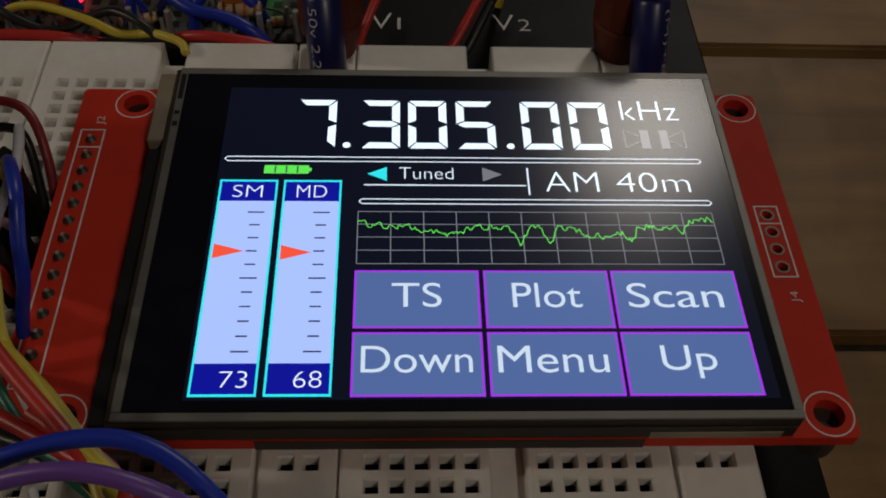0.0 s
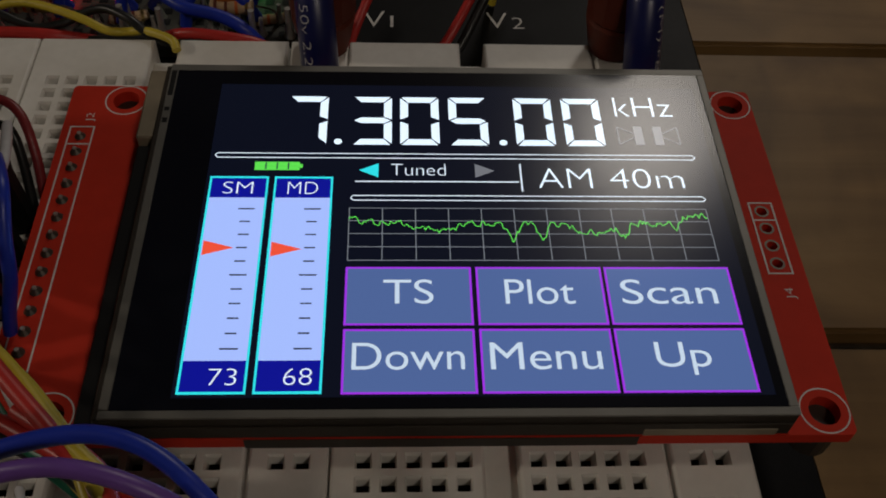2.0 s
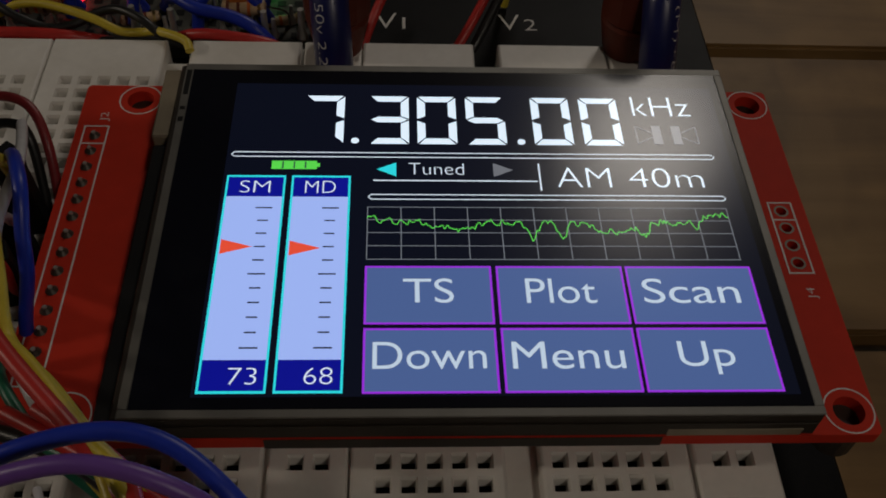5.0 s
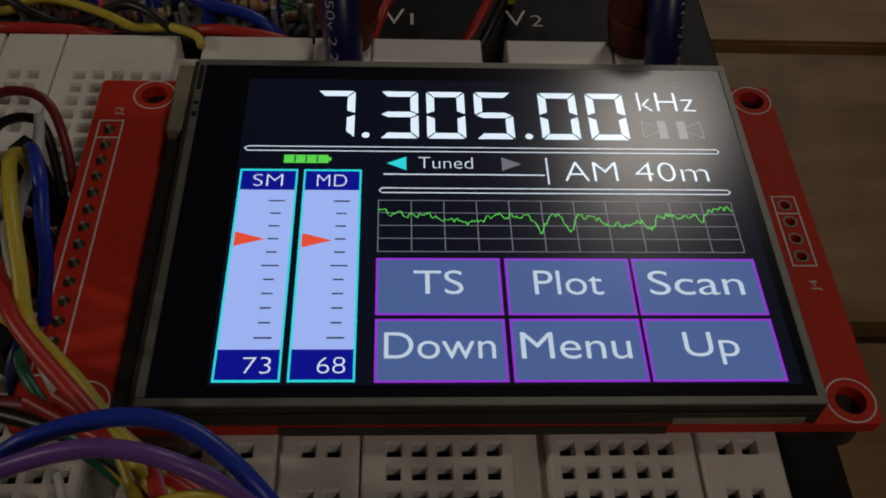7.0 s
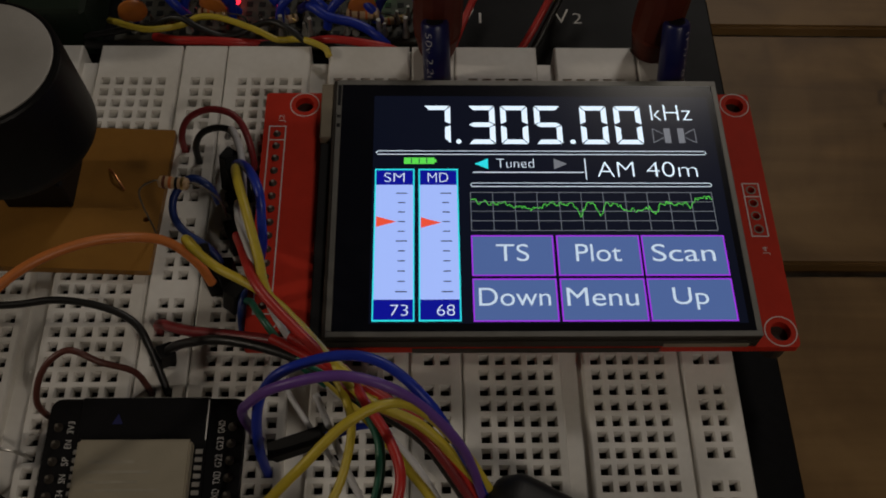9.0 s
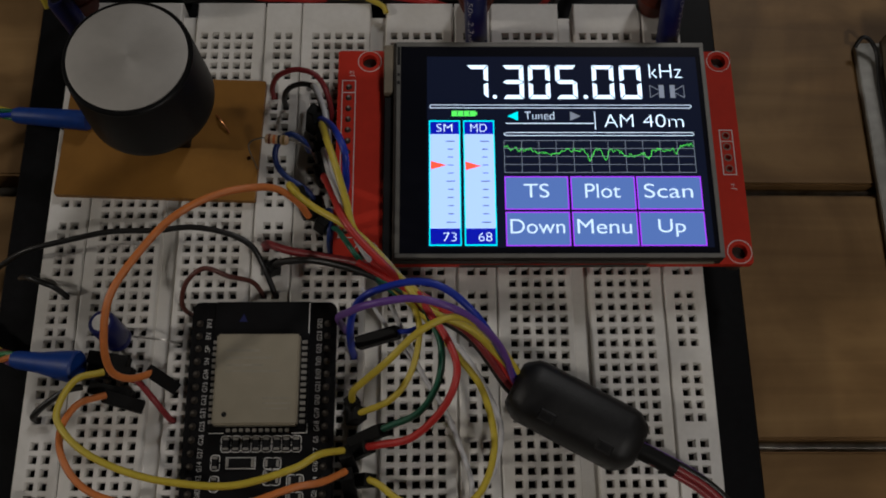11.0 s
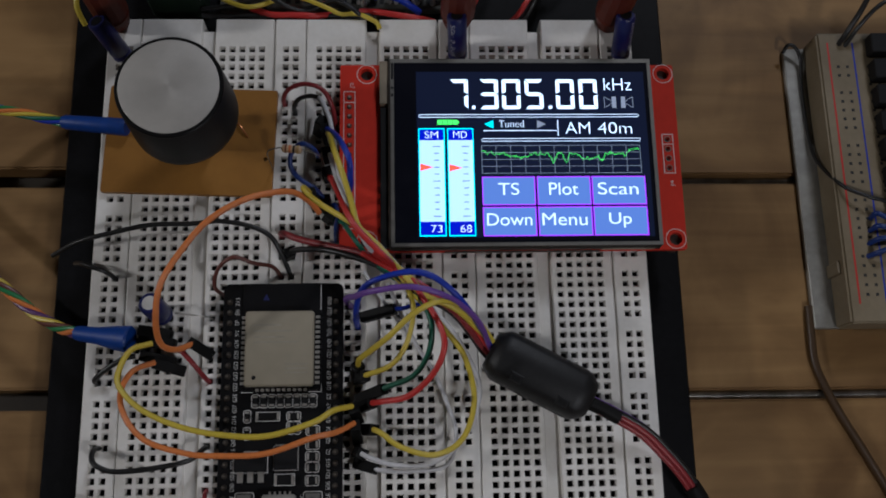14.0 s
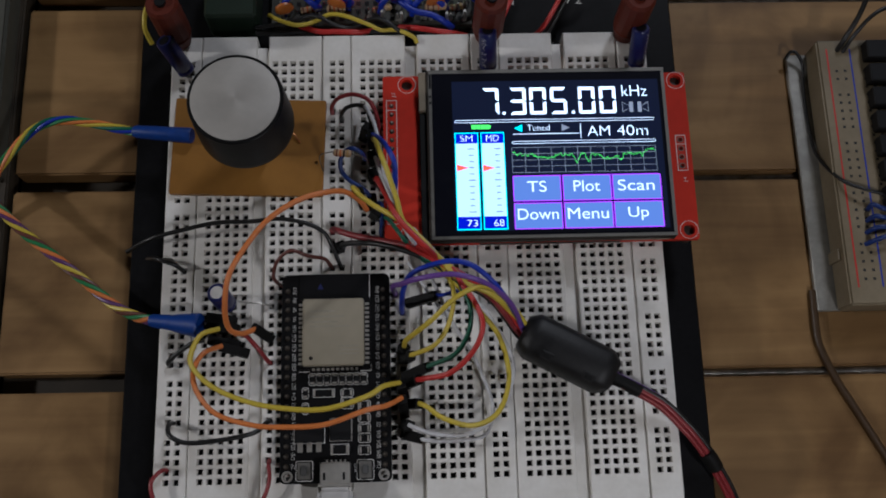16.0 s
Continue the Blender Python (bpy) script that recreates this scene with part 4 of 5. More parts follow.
jumper("red", [(63.2, 57.7, 16.0), (69.4, 54.0, 17.0), (74.5, 50.7, 18.0), (79.1, 47.7, 18.0), (84.4, 44.4, 16.0), (89.4, 40.6, 12.0), (92.9, 36.5, 7.6), (95.2, 34.8, 6.8)], 0.68)
jumper("black", [(44.6, 61.3, -1.0), (45.4, 61.4, 3.0), (48.5, 61.3, 6.0), (55.4, 59.6, 11.0), (63.7, 56.5, 14.0), (70.5, 53.0, 15.0), (76.3, 48.3, 15.0), (84.6, 43.5, 13.0), (92.1, 35.2, 5.8), (95.0, 33.8, 5.6)], 0.74, ((44.6, 61.1, 0), (45.2, 61.4, 3.4)))
jumper("maroon", [(42.7, 101.3, -1), (43.0, 101.6, 4), (45.0, 102.3, 8), (49.1, 102.6, 10), (53.4, 100.9, 10), (55.7, 97.0, 7), (56.3, 92.2, -1)], 0.59)
jumper("black", [(45.5, 98.9, -1), (45.7, 99.2, 4), (47.4, 100.0, 7), (50.8, 100.2, 8), (53.2, 98.6, 7), (54.3, 94.0, -1)], 0.59)
jumper("white", [(50.9, 101.2, 4.0), (52.7, 99.1, 9.0), (54.9, 93.5, 12.0), (55.9, 89.3, 13.0), (56.8, 84.1, 15.0), (57.9, 77.1, 17.0), (59.5, 70.8, 18.0)], 0.6)
jumper("blue", [(52.2, 93.2, -1.0), (52.6, 92.6, 5.0), (55.0, 89.3, 13.0), (57.8, 85.2, 18.0), (60.3, 79.7, 20.0), (60.6, 75.9, 17.0), (60.3, 74.2, 13.0), (58.7, 73.1, 7.0), (57.0, 72.6, -1.0)], 0.72, ((51.6, 93.6, 0), (53.2, 92.6, 11)))
jumper("navy", [(54.0, 73.6, -1), (56.2, 72.5, 5), (56.9, 69.5, 7), (56.6, 66.0, 5), (56.4, 64.8, -1)], 0.67)
jumper("yellow", [(54.2, 91.4, -1.0), (54.2, 90.6, 6.0), (55.2, 87.9, 14.0), (56.5, 83.1, 19.0), (58.7, 76.3, 21.0), (61.0, 68.9, 20.0), (62.6, 63.6, 18.0), (67.2, 58.9, 18.0), (71.7, 53.7, 18.0), (76.8, 47.5, 19.0), (84.4, 44.3, 17.0), (90.0, 40.3, 12.0), (93.6, 37.4, 9.0), (95.6, 35.6, 7.6)], 0.72, ((54.1, 91.4, 0), (54.3, 90.0, 12.5)))
jumper("white", [(54.1, 86.4, -1.0), (55.2, 84.0, 10.0), (57.3, 75.9, 17.0), (60.3, 68.4, 18.0), (63.1, 62.1, 15.0), (67.0, 56.7, 13.0), (71.0, 53.0, 11.0)], 0.55, ((54.1, 86.4, 0), (54.5, 85.0, 10)))
jumper("red", [(54.1, 81.3, -1.0), (55.4, 78.4, 9.0), (57.9, 72.0, 16.0), (60.4, 65.7, 19.0), (63.3, 61.5, 19.5), (69.4, 55.2, 19.0), (72.2, 52.6, 18.0), (78.0, 48.9, 18.0), (84.4, 44.9, 16.5)], 0.76, ((54.1, 81.3, 0), (54.6, 80.0, 9.5)))
jumper("navy", [(52.6, 82.8, 12), (51.6, 83.6, 15.5), (48.9, 84.6, 16), (46.4, 82.6, 14.5), (46.2, 79.8, 13), (48.0, 77.4, 12), (52.1, 74.6, 11.5), (54.1, 72.6, 9)], 0.6, ((54.1, 73.1, 0), (54.1, 72.8, 10)))
jumper("yellow", [(50.9, 73.4, 12), (49.6, 73.7, 16), (50.6, 71.6, 18), (54.5, 69.0, 16.0), (60.4, 64.8, 18.0), (64.9, 61.1, 18.5), (71.1, 54.2, 18.5), (78.6, 47.7, 18.0)], 0.7, ((51.4, 73.6, 0), (51.0, 73.5, 13)))
jumper("green", [(54.1, 70.6, -1.0), (58.0, 67.5, 8.0), (60.4, 63.3, 13.0), (62.8, 59.7, 14.0), (66.4, 55.8, 12.0), (71.0, 52.7, 10.0)], 0.55, ((54.1, 70.6, 0), (55.6, 69.6, 8)))
jumper("black", [(-0.2, 30.5, -1), (0.0, 30.9, 2), (2.6, 32.8, 4), (7.1, 35.3, 5.5), (10.0, 36.0, 5.4)], 0.67)
jumper("black", [(1.3, 15.3, -1), (1.1, 14.6, 3), (1.4, 12.6, 5), (3.0, 10.9, 6), (7.1, 9.6, 6), (15.5, 10.2, 6), (23.2, 11.8, 5), (25.8, 14.4, 2), (26.3, 15.3, -1)], 0.63)
jumper("maroon", [(26.3, 30.4, -1), (25.8, 30.9, 1.6), (23.7, 33.7, 5), (21.0, 36.7, 6), (19.5, 37.4, 5)], 0.59)
jumper("black", [(-8, 60.2, -2), (-4.5, 58.9, 3), (-1.8, 57.8, 4), (1.0, 56.9, 3), (2.54, 55.9, -1)], 0.59)
jumper("maroon", [(0.3, 3.3, -1), (-0.6, 3.0, 2.4), (-2.8, 0.2, 3), (-2.0, -4.0, 3), (1.0, -9.0, 2), (3, -14, -4)], 0.55)
jumper("maroon", [(26.4, 5.1, -1), (26.8, 3.6, 2.6), (27.1, 0.0, 3.2), (25.7, -4.4, 2.6), (22.0, -10.0, 0)], 0.55)

# black connector shells where the left cable meets the strips
for k, (a, b) in enumerate((((9.6, 42.6, 2.2), (17.6, 41.2, 2.4)), ((9.8, 40.1, 2.2), (18.6, 39.0, 2.4)), ((10.4, 36.6, 2.2), (18.8, 34.6, 2.2)), ((13.6, 34.6, 3.6), (21.0, 32.6, 1.6)))):
    a, b = Vector(a), Vector(b)
    bm = box(-1.27, -1.27, 0, 1.27, 1.27, (b - a).length, 0.15)
    bmesh.ops.transform(bm, verts=bm.verts, matrix=Matrix.Translation(a) @ (b - a).to_track_quat("Z", "Y").to_matrix().to_4x4())
    solo("connector_shell", bm, RUBBER, "black plastic jumper connector shell lying on the breadboard", "connector", "connector shells")

# ---- twisted cables at the side ----


def twisted(name, pts, colours, offset, r, pitch, label):
    line = smooth_line(pts, 14)
    t = thing(name, pts[0], label, "cable")
    run = [0.0]
    for a, b in zip(line, line[1:]):
        run.append(run[-1] + (b - a).length)
    for k, colour in enumerate(colours):
        strand = []
        for i, p in enumerate(line):
            tan = (line[min(i + 1, len(line) - 1)] - line[max(i - 1, 0)]).normalized()
            s = tan.cross(Vector((0, 0, 1))).normalized()
            u = s.cross(tan)
            ang = 2 * math.pi * (run[i] / pitch + k / len(colours))
            strand.append(p + offset * (math.cos(ang) * s + math.sin(ang) * u))
        part("strand", tube(strand, r, 8, fine=False), INS[colour], t, "%s insulated strand" % {"leaf": "green", "plum": "dark purple"}.get(colour, colour), smooth=True)
    return t


STRANDS = ("orange", "leaf", "brown", "yellow", "plum")
cab = twisted("twisted_cable", [(-66, 92, -8), (-53, 78.5, -5), (-44, 69.8, -4), (-35.1, 62.6, -4), (-26, 55.2, -4), (-17.2, 47.9, -4), (-10.5, 44.2, -1.5), (-4.6, 42.0, 2.5)], STRANDS, 0.85, 0.62, 19.0, "twisted cable of orange, green, purple and yellow strands")
part("heat_shrink", lathe([(0, 2.0), (10, 2.0), (14, 1.5)], (-61.5, 88.0, -6.8), (-50.6, 76.4, -4.7), 18), SHRINK, cab, "blue heat shrink sleeve", smooth=True)
part("heat_shrink", lathe([(0, 1.5), (1, 1.8), (6, 2.1), (10.5, 2.9), (13.6, 3.3), (14.0, 3.0)], (-5.2, 42.1, 2.6), (8.6, 40.0, 4.6), 18), SHRINK, cab, "blue heat shrink sleeve", smooth=True)
cab = twisted("twisted_cable", [(-70, 70, -12), (-58, 80, -9), (-51.1, 88.6, -4), (-42.5, 98.0, -2), (-34.7, 100.8, -1), (-25.1, 99.4, 0), (-17, 97.2, 1), (-11, 95.6, 2)], ("orange", "leaf", "blue", "green", "yellow"), 0.80, 0.52, 26, "twisted cable of orange, green, blue and yellow strands")
part("heat_shrink", lathe([(0, 1.5), (1, 1.8), (16.5, 2.2), (17, 2.0)], (-12.5, 96.0, 1.8), (6.6, 93.4, 4.0), 18), SHRINK, cab, "blue heat shrink sleeve", smooth=True)

# display cable leaving the ferrite
out = thing("display_cable", (118, 22, 0), "bundle of red, dark red, black and purple wires leaving the ferrite", "cable")
core = [(112, 26.0, 6.6), (116.8, 23.2, 6.6), (122.6, 20.2, 6.0), (129.0, 16.5, 4.5), (134.1, 11.9, 2.6), (138.6, 7.2, 0.4), (143.0, 1.6, -3), (147.5, -5.0, -7), (152, -13, -12), (158, -24, -15), (166, -40, -15.4)]
for colour, dx, dy, dz in (("maroon", -0.75, -0.7, 0.2), ("maroon", 0.0, 0.0, 0.75), ("black", 1.0, 0.45, 0.45), ("purple", 0.35, 1.0, 0.35), ("plum", -0.9, 0.3, -0.8)):
    part("strand", tube([(x + dx, y + dy, z + dz) for x, y, z in core], 0.72), INS[colour], out, "%s insulated strand" % ("dark purple" if colour == "plum" else colour), smooth=True)
part("sleeve", tube([(114, 24.8, 6.6), (116.8, 23.2, 6.6), (119.8, 21.7, 6.3), (123.2, 19.8, 5.9)], 1.75, 16), RUBBER, out, "black rubber sleeve", smooth=True)
part("sleeve", tube([(141.0, 4.2, -1.5), (142.5, 2.4, -2.6), (144.0, 0.2, -4)], 2.2, 16), RUBBER, out, "black rubber sleeve", smooth=True)

# ---- small components on the strips ----


def electrolytic(foot, top, r, label, mark="", lid=CHIP, turn=-0.5):
    foot, top = Vector(foot), Vector(top)
    h = (top - foot).length
    t = thing("electrolytic_capacitor", foot, label, "capacitor", "electrolytic capacitors")
    part("sleeve", lathe([(0.6, r - 0.4), (0.7, r), (1.5, r), (1.9, r - 0.2), (2.3, r), (h - 0.5, r), (h, r - 0.35)], foot, top, 28), BLUE_SLEEVE, t, "dark blue printed sleeve", smooth=True)
    part("lid", lathe([(0, r - 0.9), (0.08, r - 1.0)], top - (top - foot).normalized() * 0.02, top + (top - foot), 24), lid, t)
    for s in (-0.6, 0.6):
        part("lead", rod(foot + Vector((s, 0, -0.6)), foot + Vector((s, 0, 0.9)), 0.25, 6), TIN, t)
    if mark:
        bm = letters(mark, 0, 0, 0, 10.5, 1.25, thin=-0.02)
        n = (top - foot).normalized()
        front = (Vector((0, -1, 0)) + n * n.y).normalized()
        aside = n.cross(front)
        for v in bm.verts:
            ang = turn + (v.co.y - 0.6) / r
            v.co = foot + n * (h - 1.2 - v.co.x) + (r + 0.03) * (math.cos(ang) * front + math.sin(ang) * aside)
        part("printed_value", bm, SILK, t, "white printed value")
    return t


electrolytic((87.7, 114.6, 0.2), (86.9, 119.8, 13.0), 2.5, "dark blue electrolytic capacitor standing in the power strip", "50v 2.2uf")
electrolytic((130.7, 114.8, 0.2), (129.9, 120.0, 13.0), 2.45, "dark blue electrolytic capacitor standing in the power strip", "(M)+85", turn=0.75)
electrolytic((1.3, 114.6, 0.2), (-2.6, 118.6, 12.0), 2.5, "dark blue electrolytic capacitor leaning beside the knob")
electrolytic((14.6, 46.4, 0.2), (13.6, 47.8, 9.6), 2.7, "small dark blue electrolytic capacitor with a bright top", lid=material("bright_can_end", (0.75, 0.73, 0.70), 0.4, metal=0.3))


def resistor(a, b, length, r, bands, label, lift=0.0):
    a, b = Vector(a), Vector(b)
    n = (b - a).normalized()
    c = (a + b) / 2 + Vector((0, 0, lift))
    up = Vector((0, 0, max(2.5, lift * 0.75)))
    p, q = c - n * length / 2, c + n * length / 2
    t = thing("resistor", a, label, "resistor", "resistors")
    part("lead", tube([a, a + up + n * 0.2, p - n * 0.8, p + n * 0.2], 0.15, 8), DULL_PAD, t, smooth=True)
    part("lead", tube([q - n * 0.2, q + n * 0.8, b + up - n * 0.2, b], 0.15, 8), DULL_PAD, t, smooth=True)
    part("body", lathe([(0, 0.4 * r), (0.25, 0.85 * r), (0.8, r), (1.5, 0.88 * r), (length - 1.5, 0.88 * r), (length - 0.8, r), (length - 0.25, 0.85 * r), (length, 0.4 * r)], p, q, 18), RES_BODY, t, "beige glazed body", smooth=True)
    for k, m in enumerate(bands):
        part("colour_band", rod(p + n * (0.8 + k * (length - 2.0) / 3), p + n * (1.25 + k * (length - 2.0) / 3), r * (1.02 if k in (0, 3) else 0.93), 18), m, t)


RES_BODY = material("beige_resistor_glaze", (0.55, 0.38, 0.22), 0.4)
BROWN = material("brown_band", (0.15, 0.04, 0.02), 0.4)
ORANGE = material("orange_band", (0.6, 0.15, 0.03), 0.4)
resistor((40.4, 83.3, 1.7), (53.4, 82.0, 1.7), 4.8, 1.0, (BROWN, ORANGE, CHIP, GOLD), "beige axial resistor with brown and orange bands over the strips", lift=16.0)
solo("component_lead", tube([(18.0, 46.6, 3.0), (21, 46.2, 3.2), (24.5, 45.9, 2.6), (26.4, 45.7, -1)], 0.25, 8), TIN, "bare tinned component lead", "lead", smooth=True)
solo("component_lead", tube([(33.9, 91.8, 1.7), (33.0, 93.1, 2.3), (32.0, 94.5, 2.5), (30.9, 95.9, 1.8)], 0.2, 8), material("bare_copper", (0.7, 0.3, 0.12), 0.35, metal=0.9), "short bare copper wire on the brown board", "wire", smooth=True)

# ---- behind the breadboards ----
for text, x in (("V", 92.3), ("1", 96.6), ("V", 111.9), ("2", 116.0), ("V", 130.6), ("3", 134.9)):
    part("printed_label", letters(text, x, 139.4, -8.56, 3.4 if text == "V" else (0.5 if text == "1" else 1.9), 3.9 if text == "V" else 2.8), SILK, plate, "white printed terminal label")


def binding_post(x, y):
    t = thing("binding_post", (x, y, 0), "dark red-brown plastic binding post behind a capacitor", "terminal", "binding posts")
    part("collar", lathe([(0, 3.2), (1.5, 3.6), (5.5, 4.4), (6, 4.1)], (x, y, 0.02), (x, y, 6), 20), MAROON, t, smooth=True)
    part("cap", lathe([(0, 4.1), (0.4, 4.5), (15, 4.5), (16, 3.8)], (x, y, 6.1), (x, y, 22), 14), MAROON, t)
    part("stud", rod((x, y, 22), (x, y, 23.2), 1.5), CHIP, t)


for x, y in ((87.6, 124.6), (128.2, 124.8), (-1.2, 124.6)):
    binding_post(x, y)

rear = thing("rear_circuit", (52, 150, -8.6), "dark grey strip board full of small parts behind the breadboards", "circuit board")
part("strip_board", box(24, 131.5, -8.55, 84, 176, -5.6, 0.2), PERF, rear)
for j in range(8):
    for i in range(22):
        part("board_hole", box(26.5 + P * i, 133 + P * j, -5.58, 27.8 + P * i, 134.3 + P * j, -5.52), CHIP, rear)
for k in range(7):
    y = 136.0 + (k % 3) * 6
    resistor((31 + 7.2 * k, y, -5.6), (40 + 7.2 * k, y + 2, -5.6), 6.0, 1.1, (BROWN, ORANGE, BROWN, GOLD), "beige axial resistor on the rear strip board")
for x, y, m, what in ((46.4, 142.0, LED_RED, "red"), (76.5, 144.5, LED_GREEN, "green")):
    t = thing("indicator_light", (x, y, -5.6), "small glowing %s indicator light on the rear board" % what, "indicator", "indicator lights")
    part("lens", lathe([(0, 1.7), (0.6, 1.7), (0.7, 1.45), (2.0, 1.4), (2.7, 1.1), (3.1, 0.3)], (x, y, -5.4), (x, y, 2), 18), m, t, smooth=True)
resistor((37.4, 135.2, -5.6), (50.0, 135.4, -5.6), 5.6, 1.25, (BROWN, ORANGE, BROWN, GOLD), "beige axial resistor on the rear strip board", lift=3.6)
resistor((66.6, 135.6, -5.6), (79.6, 135.6, -5.6), 6.6, 1.35, (BROWN, BROWN, ORANGE, GOLD), "beige axial resistor on the rear strip board", lift=3.6)
rng = random.Random(5)
for k in range(16):
    x, y = 27 + 56 * rng.random(), 132.8 + 6 * rng.random()
    solo("solder_pin", lathe([(0, 0.8), (0.5, 0.7), (1.6, 0.35), (3.2, 0.3)], (x, y, -5.6), (x, y, 0), 9), TIN, "tinned pin standing on the rear board", "pin", "solder pins", smooth=True)
for k in range(6):
    x = 28 + 9.5 * k
    y = 134 + 4 * rng.random()
    jumper("blue", [(x, y, -5), (x + 1, y + 1, -1 + 2 * rng.random()), (x + 5, y + 3, 1 + 2 * rng.random()), (x + 9, y + 1, -1), (x + 10.5, y + 2, -5)], 0.9, label="short blue insulated wire on the rear board", group="rear wires")
jumper("blue", [(60.5, 139.5, -5), (62.8, 136.6, -1.0), (66.5, 133.6, -0.8), (71.5, 132.6, -1.4), (75.0, 131.2, -2.4), (78.0, 130.4, -5.5)], 0.95, label="thick blue insulated wire on the rear board", group="rear wires")
for x, y in ((62.9, 132.8), (76.3, 132.6), (57.2, 133.4), (81.6, 133.2)):
    solo("solder_pin", lathe([(0, 0.9), (0.5, 0.8), (2.4, 0.5), (5.2, 0.45)], (x, y, -5.6), (x, y, 0), 10), TIN, "tinned pin standing on the rear board", "pin", "solder pins", smooth=True)
jumper("yellow", [(24.0, 133.4, -2.0), (26.3, 131.0, 0.2), (29.4, 129.4, 0.8), (32.5, 128.5, 1.0), (36.0, 129.2, 0.6), (39.2, 131.0, -0.2), (41.6, 131.9, 0.6), (44.5, 131.6, 1.2), (47.2, 130.8, 1.4), (50.6, 129.4, 1.4), (53.9, 128.0, 1.1), (57.0, 126.9, 0.2), (59.8, 127.2, -0.2), (62.0, 126.6, 0.5), (64.4, 125.3, 1.0), (66.6, 123.9, 1.0), (67.3, 122.4, 0.6)], 0.62, label="yellow insulated wire twisted with a black one behind the breadboards", group="rear wires")
jumper("black", [(20.0, 129.4, -2.0), (27.0, 129.6, -0.6), (33.0, 130.6, 0.0), (36.6, 131.2, 1.2), (39.4, 130.4, 1.8), (42.4, 128.8, 1.2), (46.6, 128.0, -0.2), (50.2, 128.6, 0.0), (53.0, 129.8, 0.8), (56.0, 130.0, 1.6), (58.6, 128.6, 1.9), (60.8, 127.2, 1.5), (63.0, 126.2, 0.0), (66, 126.8, -2.4)], 0.64, label="black insulated wire twisted with a yellow one behind the breadboards", group="rear wires")
jumper("black", [(20, 128.2, -3.0), (34, 127.6, -2.6), (48, 127.4, -2.4), (60, 127.8, -2.4), (74, 127.6, -3.4)], 0.84, label="black insulated wire along the back of the breadboards", group="rear wires")
jumper("red", [(33, 130.2, -3), (38.7, 127.2, -0.6), (44, 127.0, -0.4), (50, 126.9, -0.8), (55, 128.4, -3)], 0.84, label="red insulated wire along the back of the breadboards", group="rear wires")
jumper("red", [(62, 130, -4), (67, 128.2, -1.2), (72.5, 127.0, -0.6), (78, 126.6, -1.6), (82, 127.4, -5)], 0.80, label="red insulated wire along the back of the breadboards", group="rear wires")
jumper("red", [(90.4, 127.2, -4), (91.8, 128.8, 0), (94.5, 133.5, 4), (99, 142, 8), (104, 156, 10)], 0.71, label="red insulated wire from the binding post", group="rear wires")
jumper("red", [(101.5, 127.0, -6.5), (104.5, 128.4, -3), (108.0, 133.0, 1), (112.5, 141, 6), (118, 156, 9)], 0.71, label="red insulated wire from the binding post", group="rear wires")
jumper("black", [(103.2, 127.0, -7), (106.3, 128.0, -4), (109.6, 132.6, 0), (114.2, 141, 5), (120, 156, 8)], 0.71, label="black insulated wire from the binding post", group="rear wires")
jumper("yellow", [(113.0, 145.0, -8.0), (114.2, 144.0, 2.0), (118.0, 146.5, 6.5), (124, 154, 9)], 0.67, label="yellow insulated wire from the binding post", group="rear wires")
jumper("yellow", [(-8.6, 122.5, 2), (-10.2, 126.5, 5), (-9.0, 132.0, 7), (-4.5, 136.5, 7), (1.5, 139.5, 2)], 0.71, label="yellow insulated wire looping round the binding post", group="rear wires")
ORANGE_DIP = material("orange_dipped_coating", (0.55, 0.17, 0.03), 0.4, vary=0.12, scale=500, coat=0.3)


def disc_capacitor(x, y, turn, label="orange dipped disc capacitor standing on the rear board"):
    t = thing("disc_capacitor", (x, y, -5.6), label, "capacitor", "disc capacitors")
    c, d = math.cos(radians(turn)), math.sin(radians(turn))
    mid, axis = Vector((x, y, -0.9)), Vector((-d, c, 0))
    bm = lathe([(0, 0.6), (0.25, 2.0), (0.8, 2.8), (1.4, 2.8), (1.95, 2.0), (2.2, 0.6)], mid - axis * 1.1, mid + axis * 1.1, 20)
    part("body", bm, ORANGE_DIP, t, smooth=True)
    for k in (-1.2, 1.2):
        part("lead", rod((x + c * k, y + d * k, -5.6), (x + c * k, y + d * k, -2.8), 0.25, 6), TIN, t)


for x, y, turn in ((28.5, 134.9, 15), (43.9, 136.2, -20), (73.0, 136.4, 10)):
    disc_capacitor(x, y, turn)
solo("transformer_block", box(6, 130, -8.58, 21, 150, 4, 0.8), material("dark_green_epoxy", (0.01, 0.022, 0.012), 0.45), "dark green moulded block behind the breadboards", "component")

# ---- the second board on the table ----
nb = thing("second_breadboard", (190, 84, -14.9), "yellowed breadboard with red and blue printed lines and loose wires", "breadboard")
bm = box(187.2, 43.4, -14.95, 252, 124.6, -5.5, 0.6, seg=2)
part("body", bm, BEIGE, nb)
for x, m in ((190.0, INS["red"]), (197.0, INS["blue"])):
    part("printed_line", box(x - 0.22, 48.5, -5.5, x + 0.22, 121.5, -5.46), m, nb, "printed rail line")
# no openings here: flat dark squares paint the shade inside the holes
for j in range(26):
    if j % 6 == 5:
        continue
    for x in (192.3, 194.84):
        part("contact_hole_shade", box(x - 0.4, 50.5 + P * j, -5.5, x + 0.4, 51.3 + P * j, -5.455), HOLE_SHADE, nb)
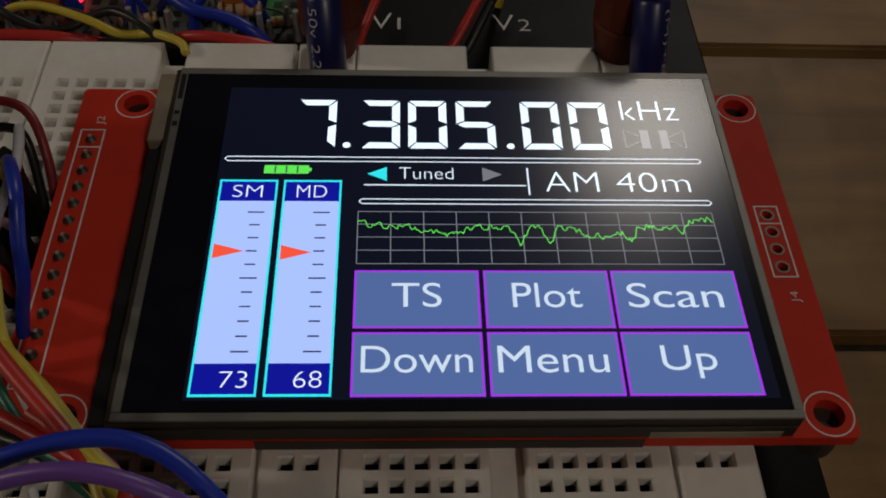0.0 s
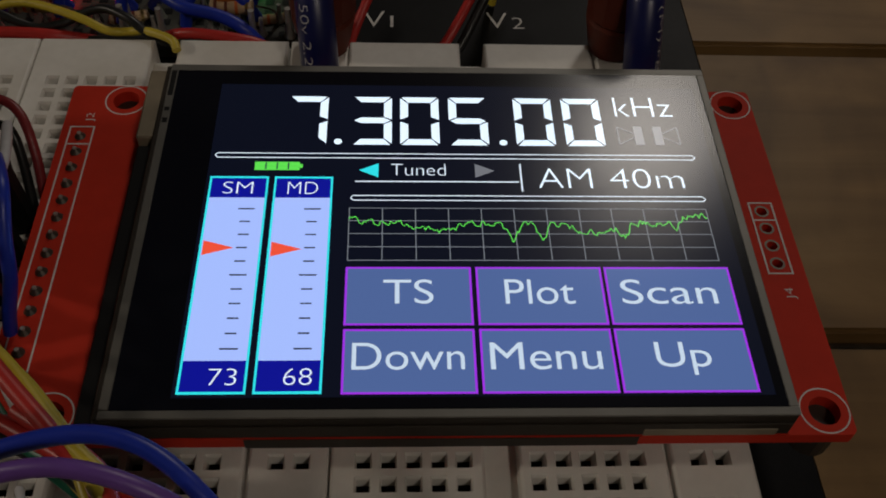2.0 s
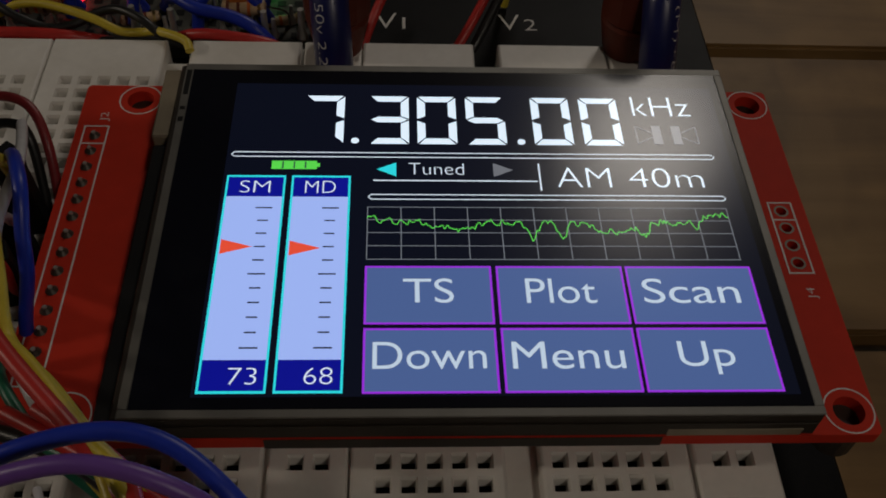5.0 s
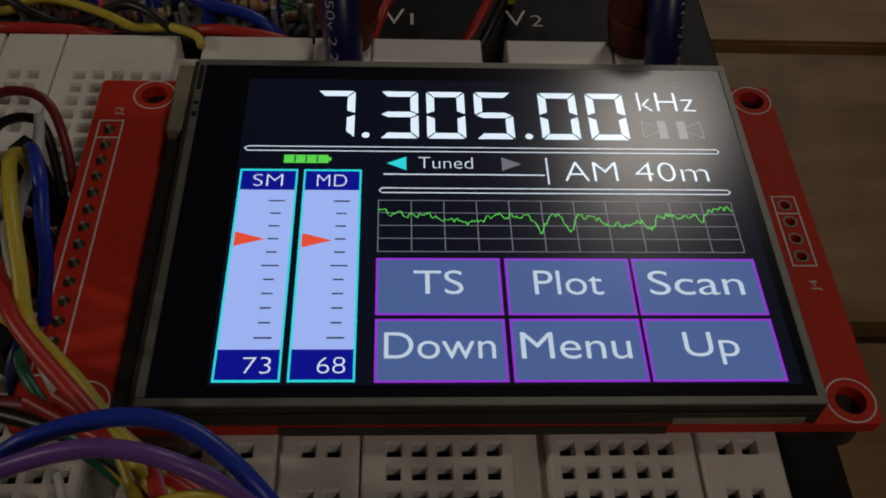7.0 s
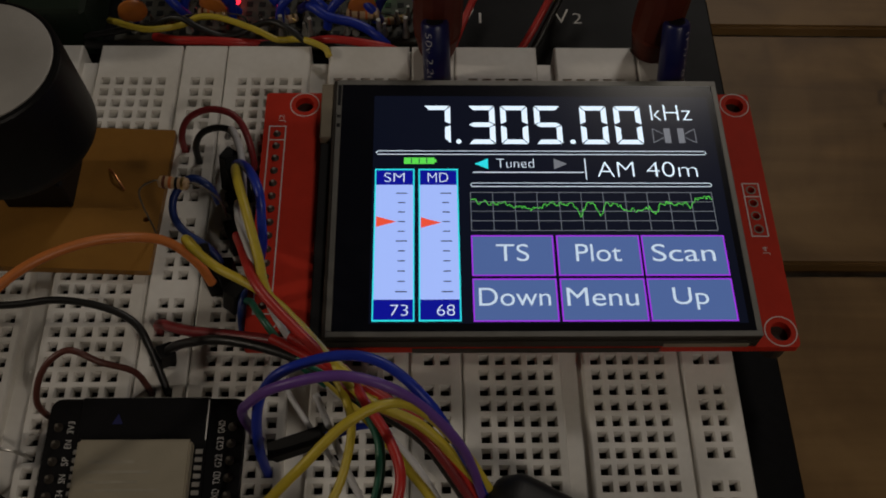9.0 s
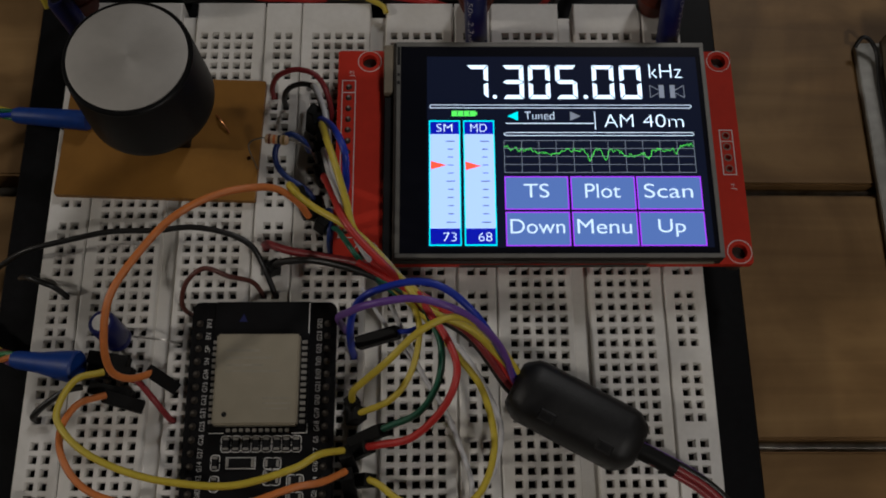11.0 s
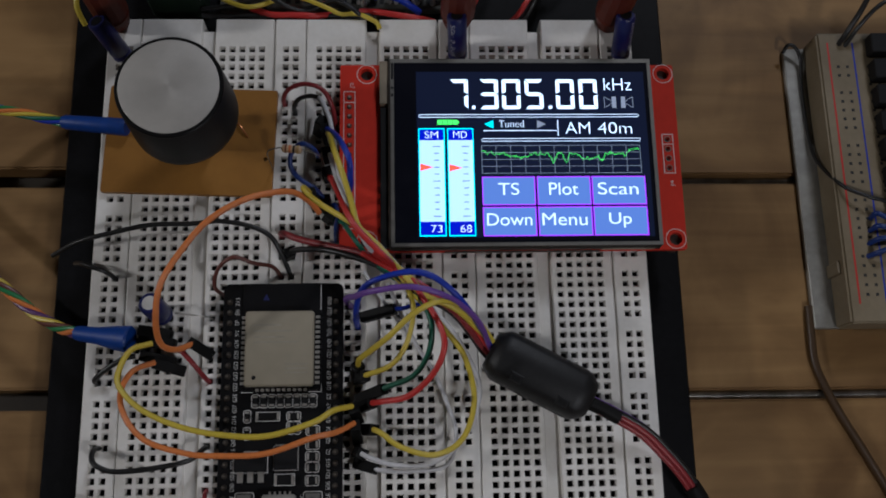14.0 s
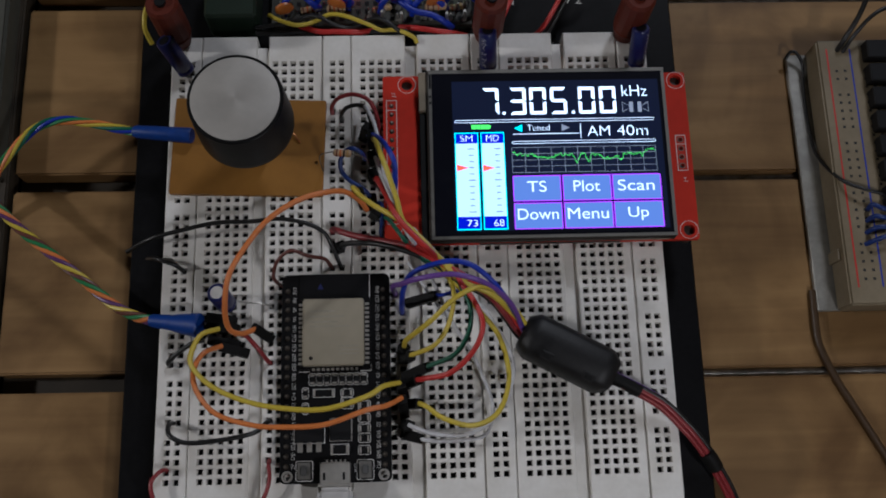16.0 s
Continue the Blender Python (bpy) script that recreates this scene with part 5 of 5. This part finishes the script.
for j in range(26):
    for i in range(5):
        part("contact_hole_shade", box(200.3 + P * i, 50.5 + P * j, -5.5, 201.1 + P * i, 51.3 + P * j, -5.455), HOLE_SHADE, nb)
part("side_lug", box(186.5, 57.0, -14.9, 187.3, 60.6, -8.0, 0.3), BEIGE, nb)
bm = box(181.6, 43.8, -16.98, 256, 124.4, -14.98, 0.3)
solo("mounting_plate", bm, ALU, "scuffed aluminium mounting plate under the second breadboard", "plate")
jumper("black", [(181.0, 122.6, -14.2), (182.2, 124.2, -12.4), (184.0, 123.4, -12.2), (185.6, 120, -13.2), (185.4, 112, -14.2), (185.6, 100, -14.2), (186.0, 90, -12), (188.6, 80.2, -4.6), (194.0, 76.4, -2.4), (199.5, 74.8, -3), (201, 72.6, -6)], 0.52, label="thin black wire over the second breadboard", group="second board wires")
jumper("black", [(193.2, 121.0, -6.2), (194.6, 123.5, -2), (198.5, 130, 2), (202, 139, 4), (206, 152, 4)], 0.76, label="thick black wire plugged into the second breadboard", group="second board wires")
jumper("black", [(194.8, 120.4, -6.2), (197.5, 124.5, -1), (203, 129.5, 2), (212, 133, 2)], 0.63, label="thick black wire plugged into the second breadboard", group="second board wires")
for k in range(4):
    y = 61 + 3.4 * k
    jumper("navy", [(193.6 + 0.7 * k, y, -6), (196, y + 0.6, -2.6), (199.5, y + 1.6 - 0.8 * k, -2.4), (204, y + 2.2, -5.6)], 0.7, label="short dark blue wire on the second breadboard", group="second board wires")
for k in range(7):
    y = 72 + 7.5 * k
    solo("socketed_chip", box(200.4, y, -5.45, 208, y + 5.6, -1.4, 0.3), CHIP, "black chip on the second breadboard", "chip", "second board chips")
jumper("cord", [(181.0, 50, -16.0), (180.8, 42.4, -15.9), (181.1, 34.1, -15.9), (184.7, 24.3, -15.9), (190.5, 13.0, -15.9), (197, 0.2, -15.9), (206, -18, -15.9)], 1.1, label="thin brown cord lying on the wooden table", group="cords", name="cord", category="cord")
solo("grey_case", box(-120, 88, -16.98, -55, 240, -8, 1.0, seg=2), GREY, "dull grey case standing on the table", "case")
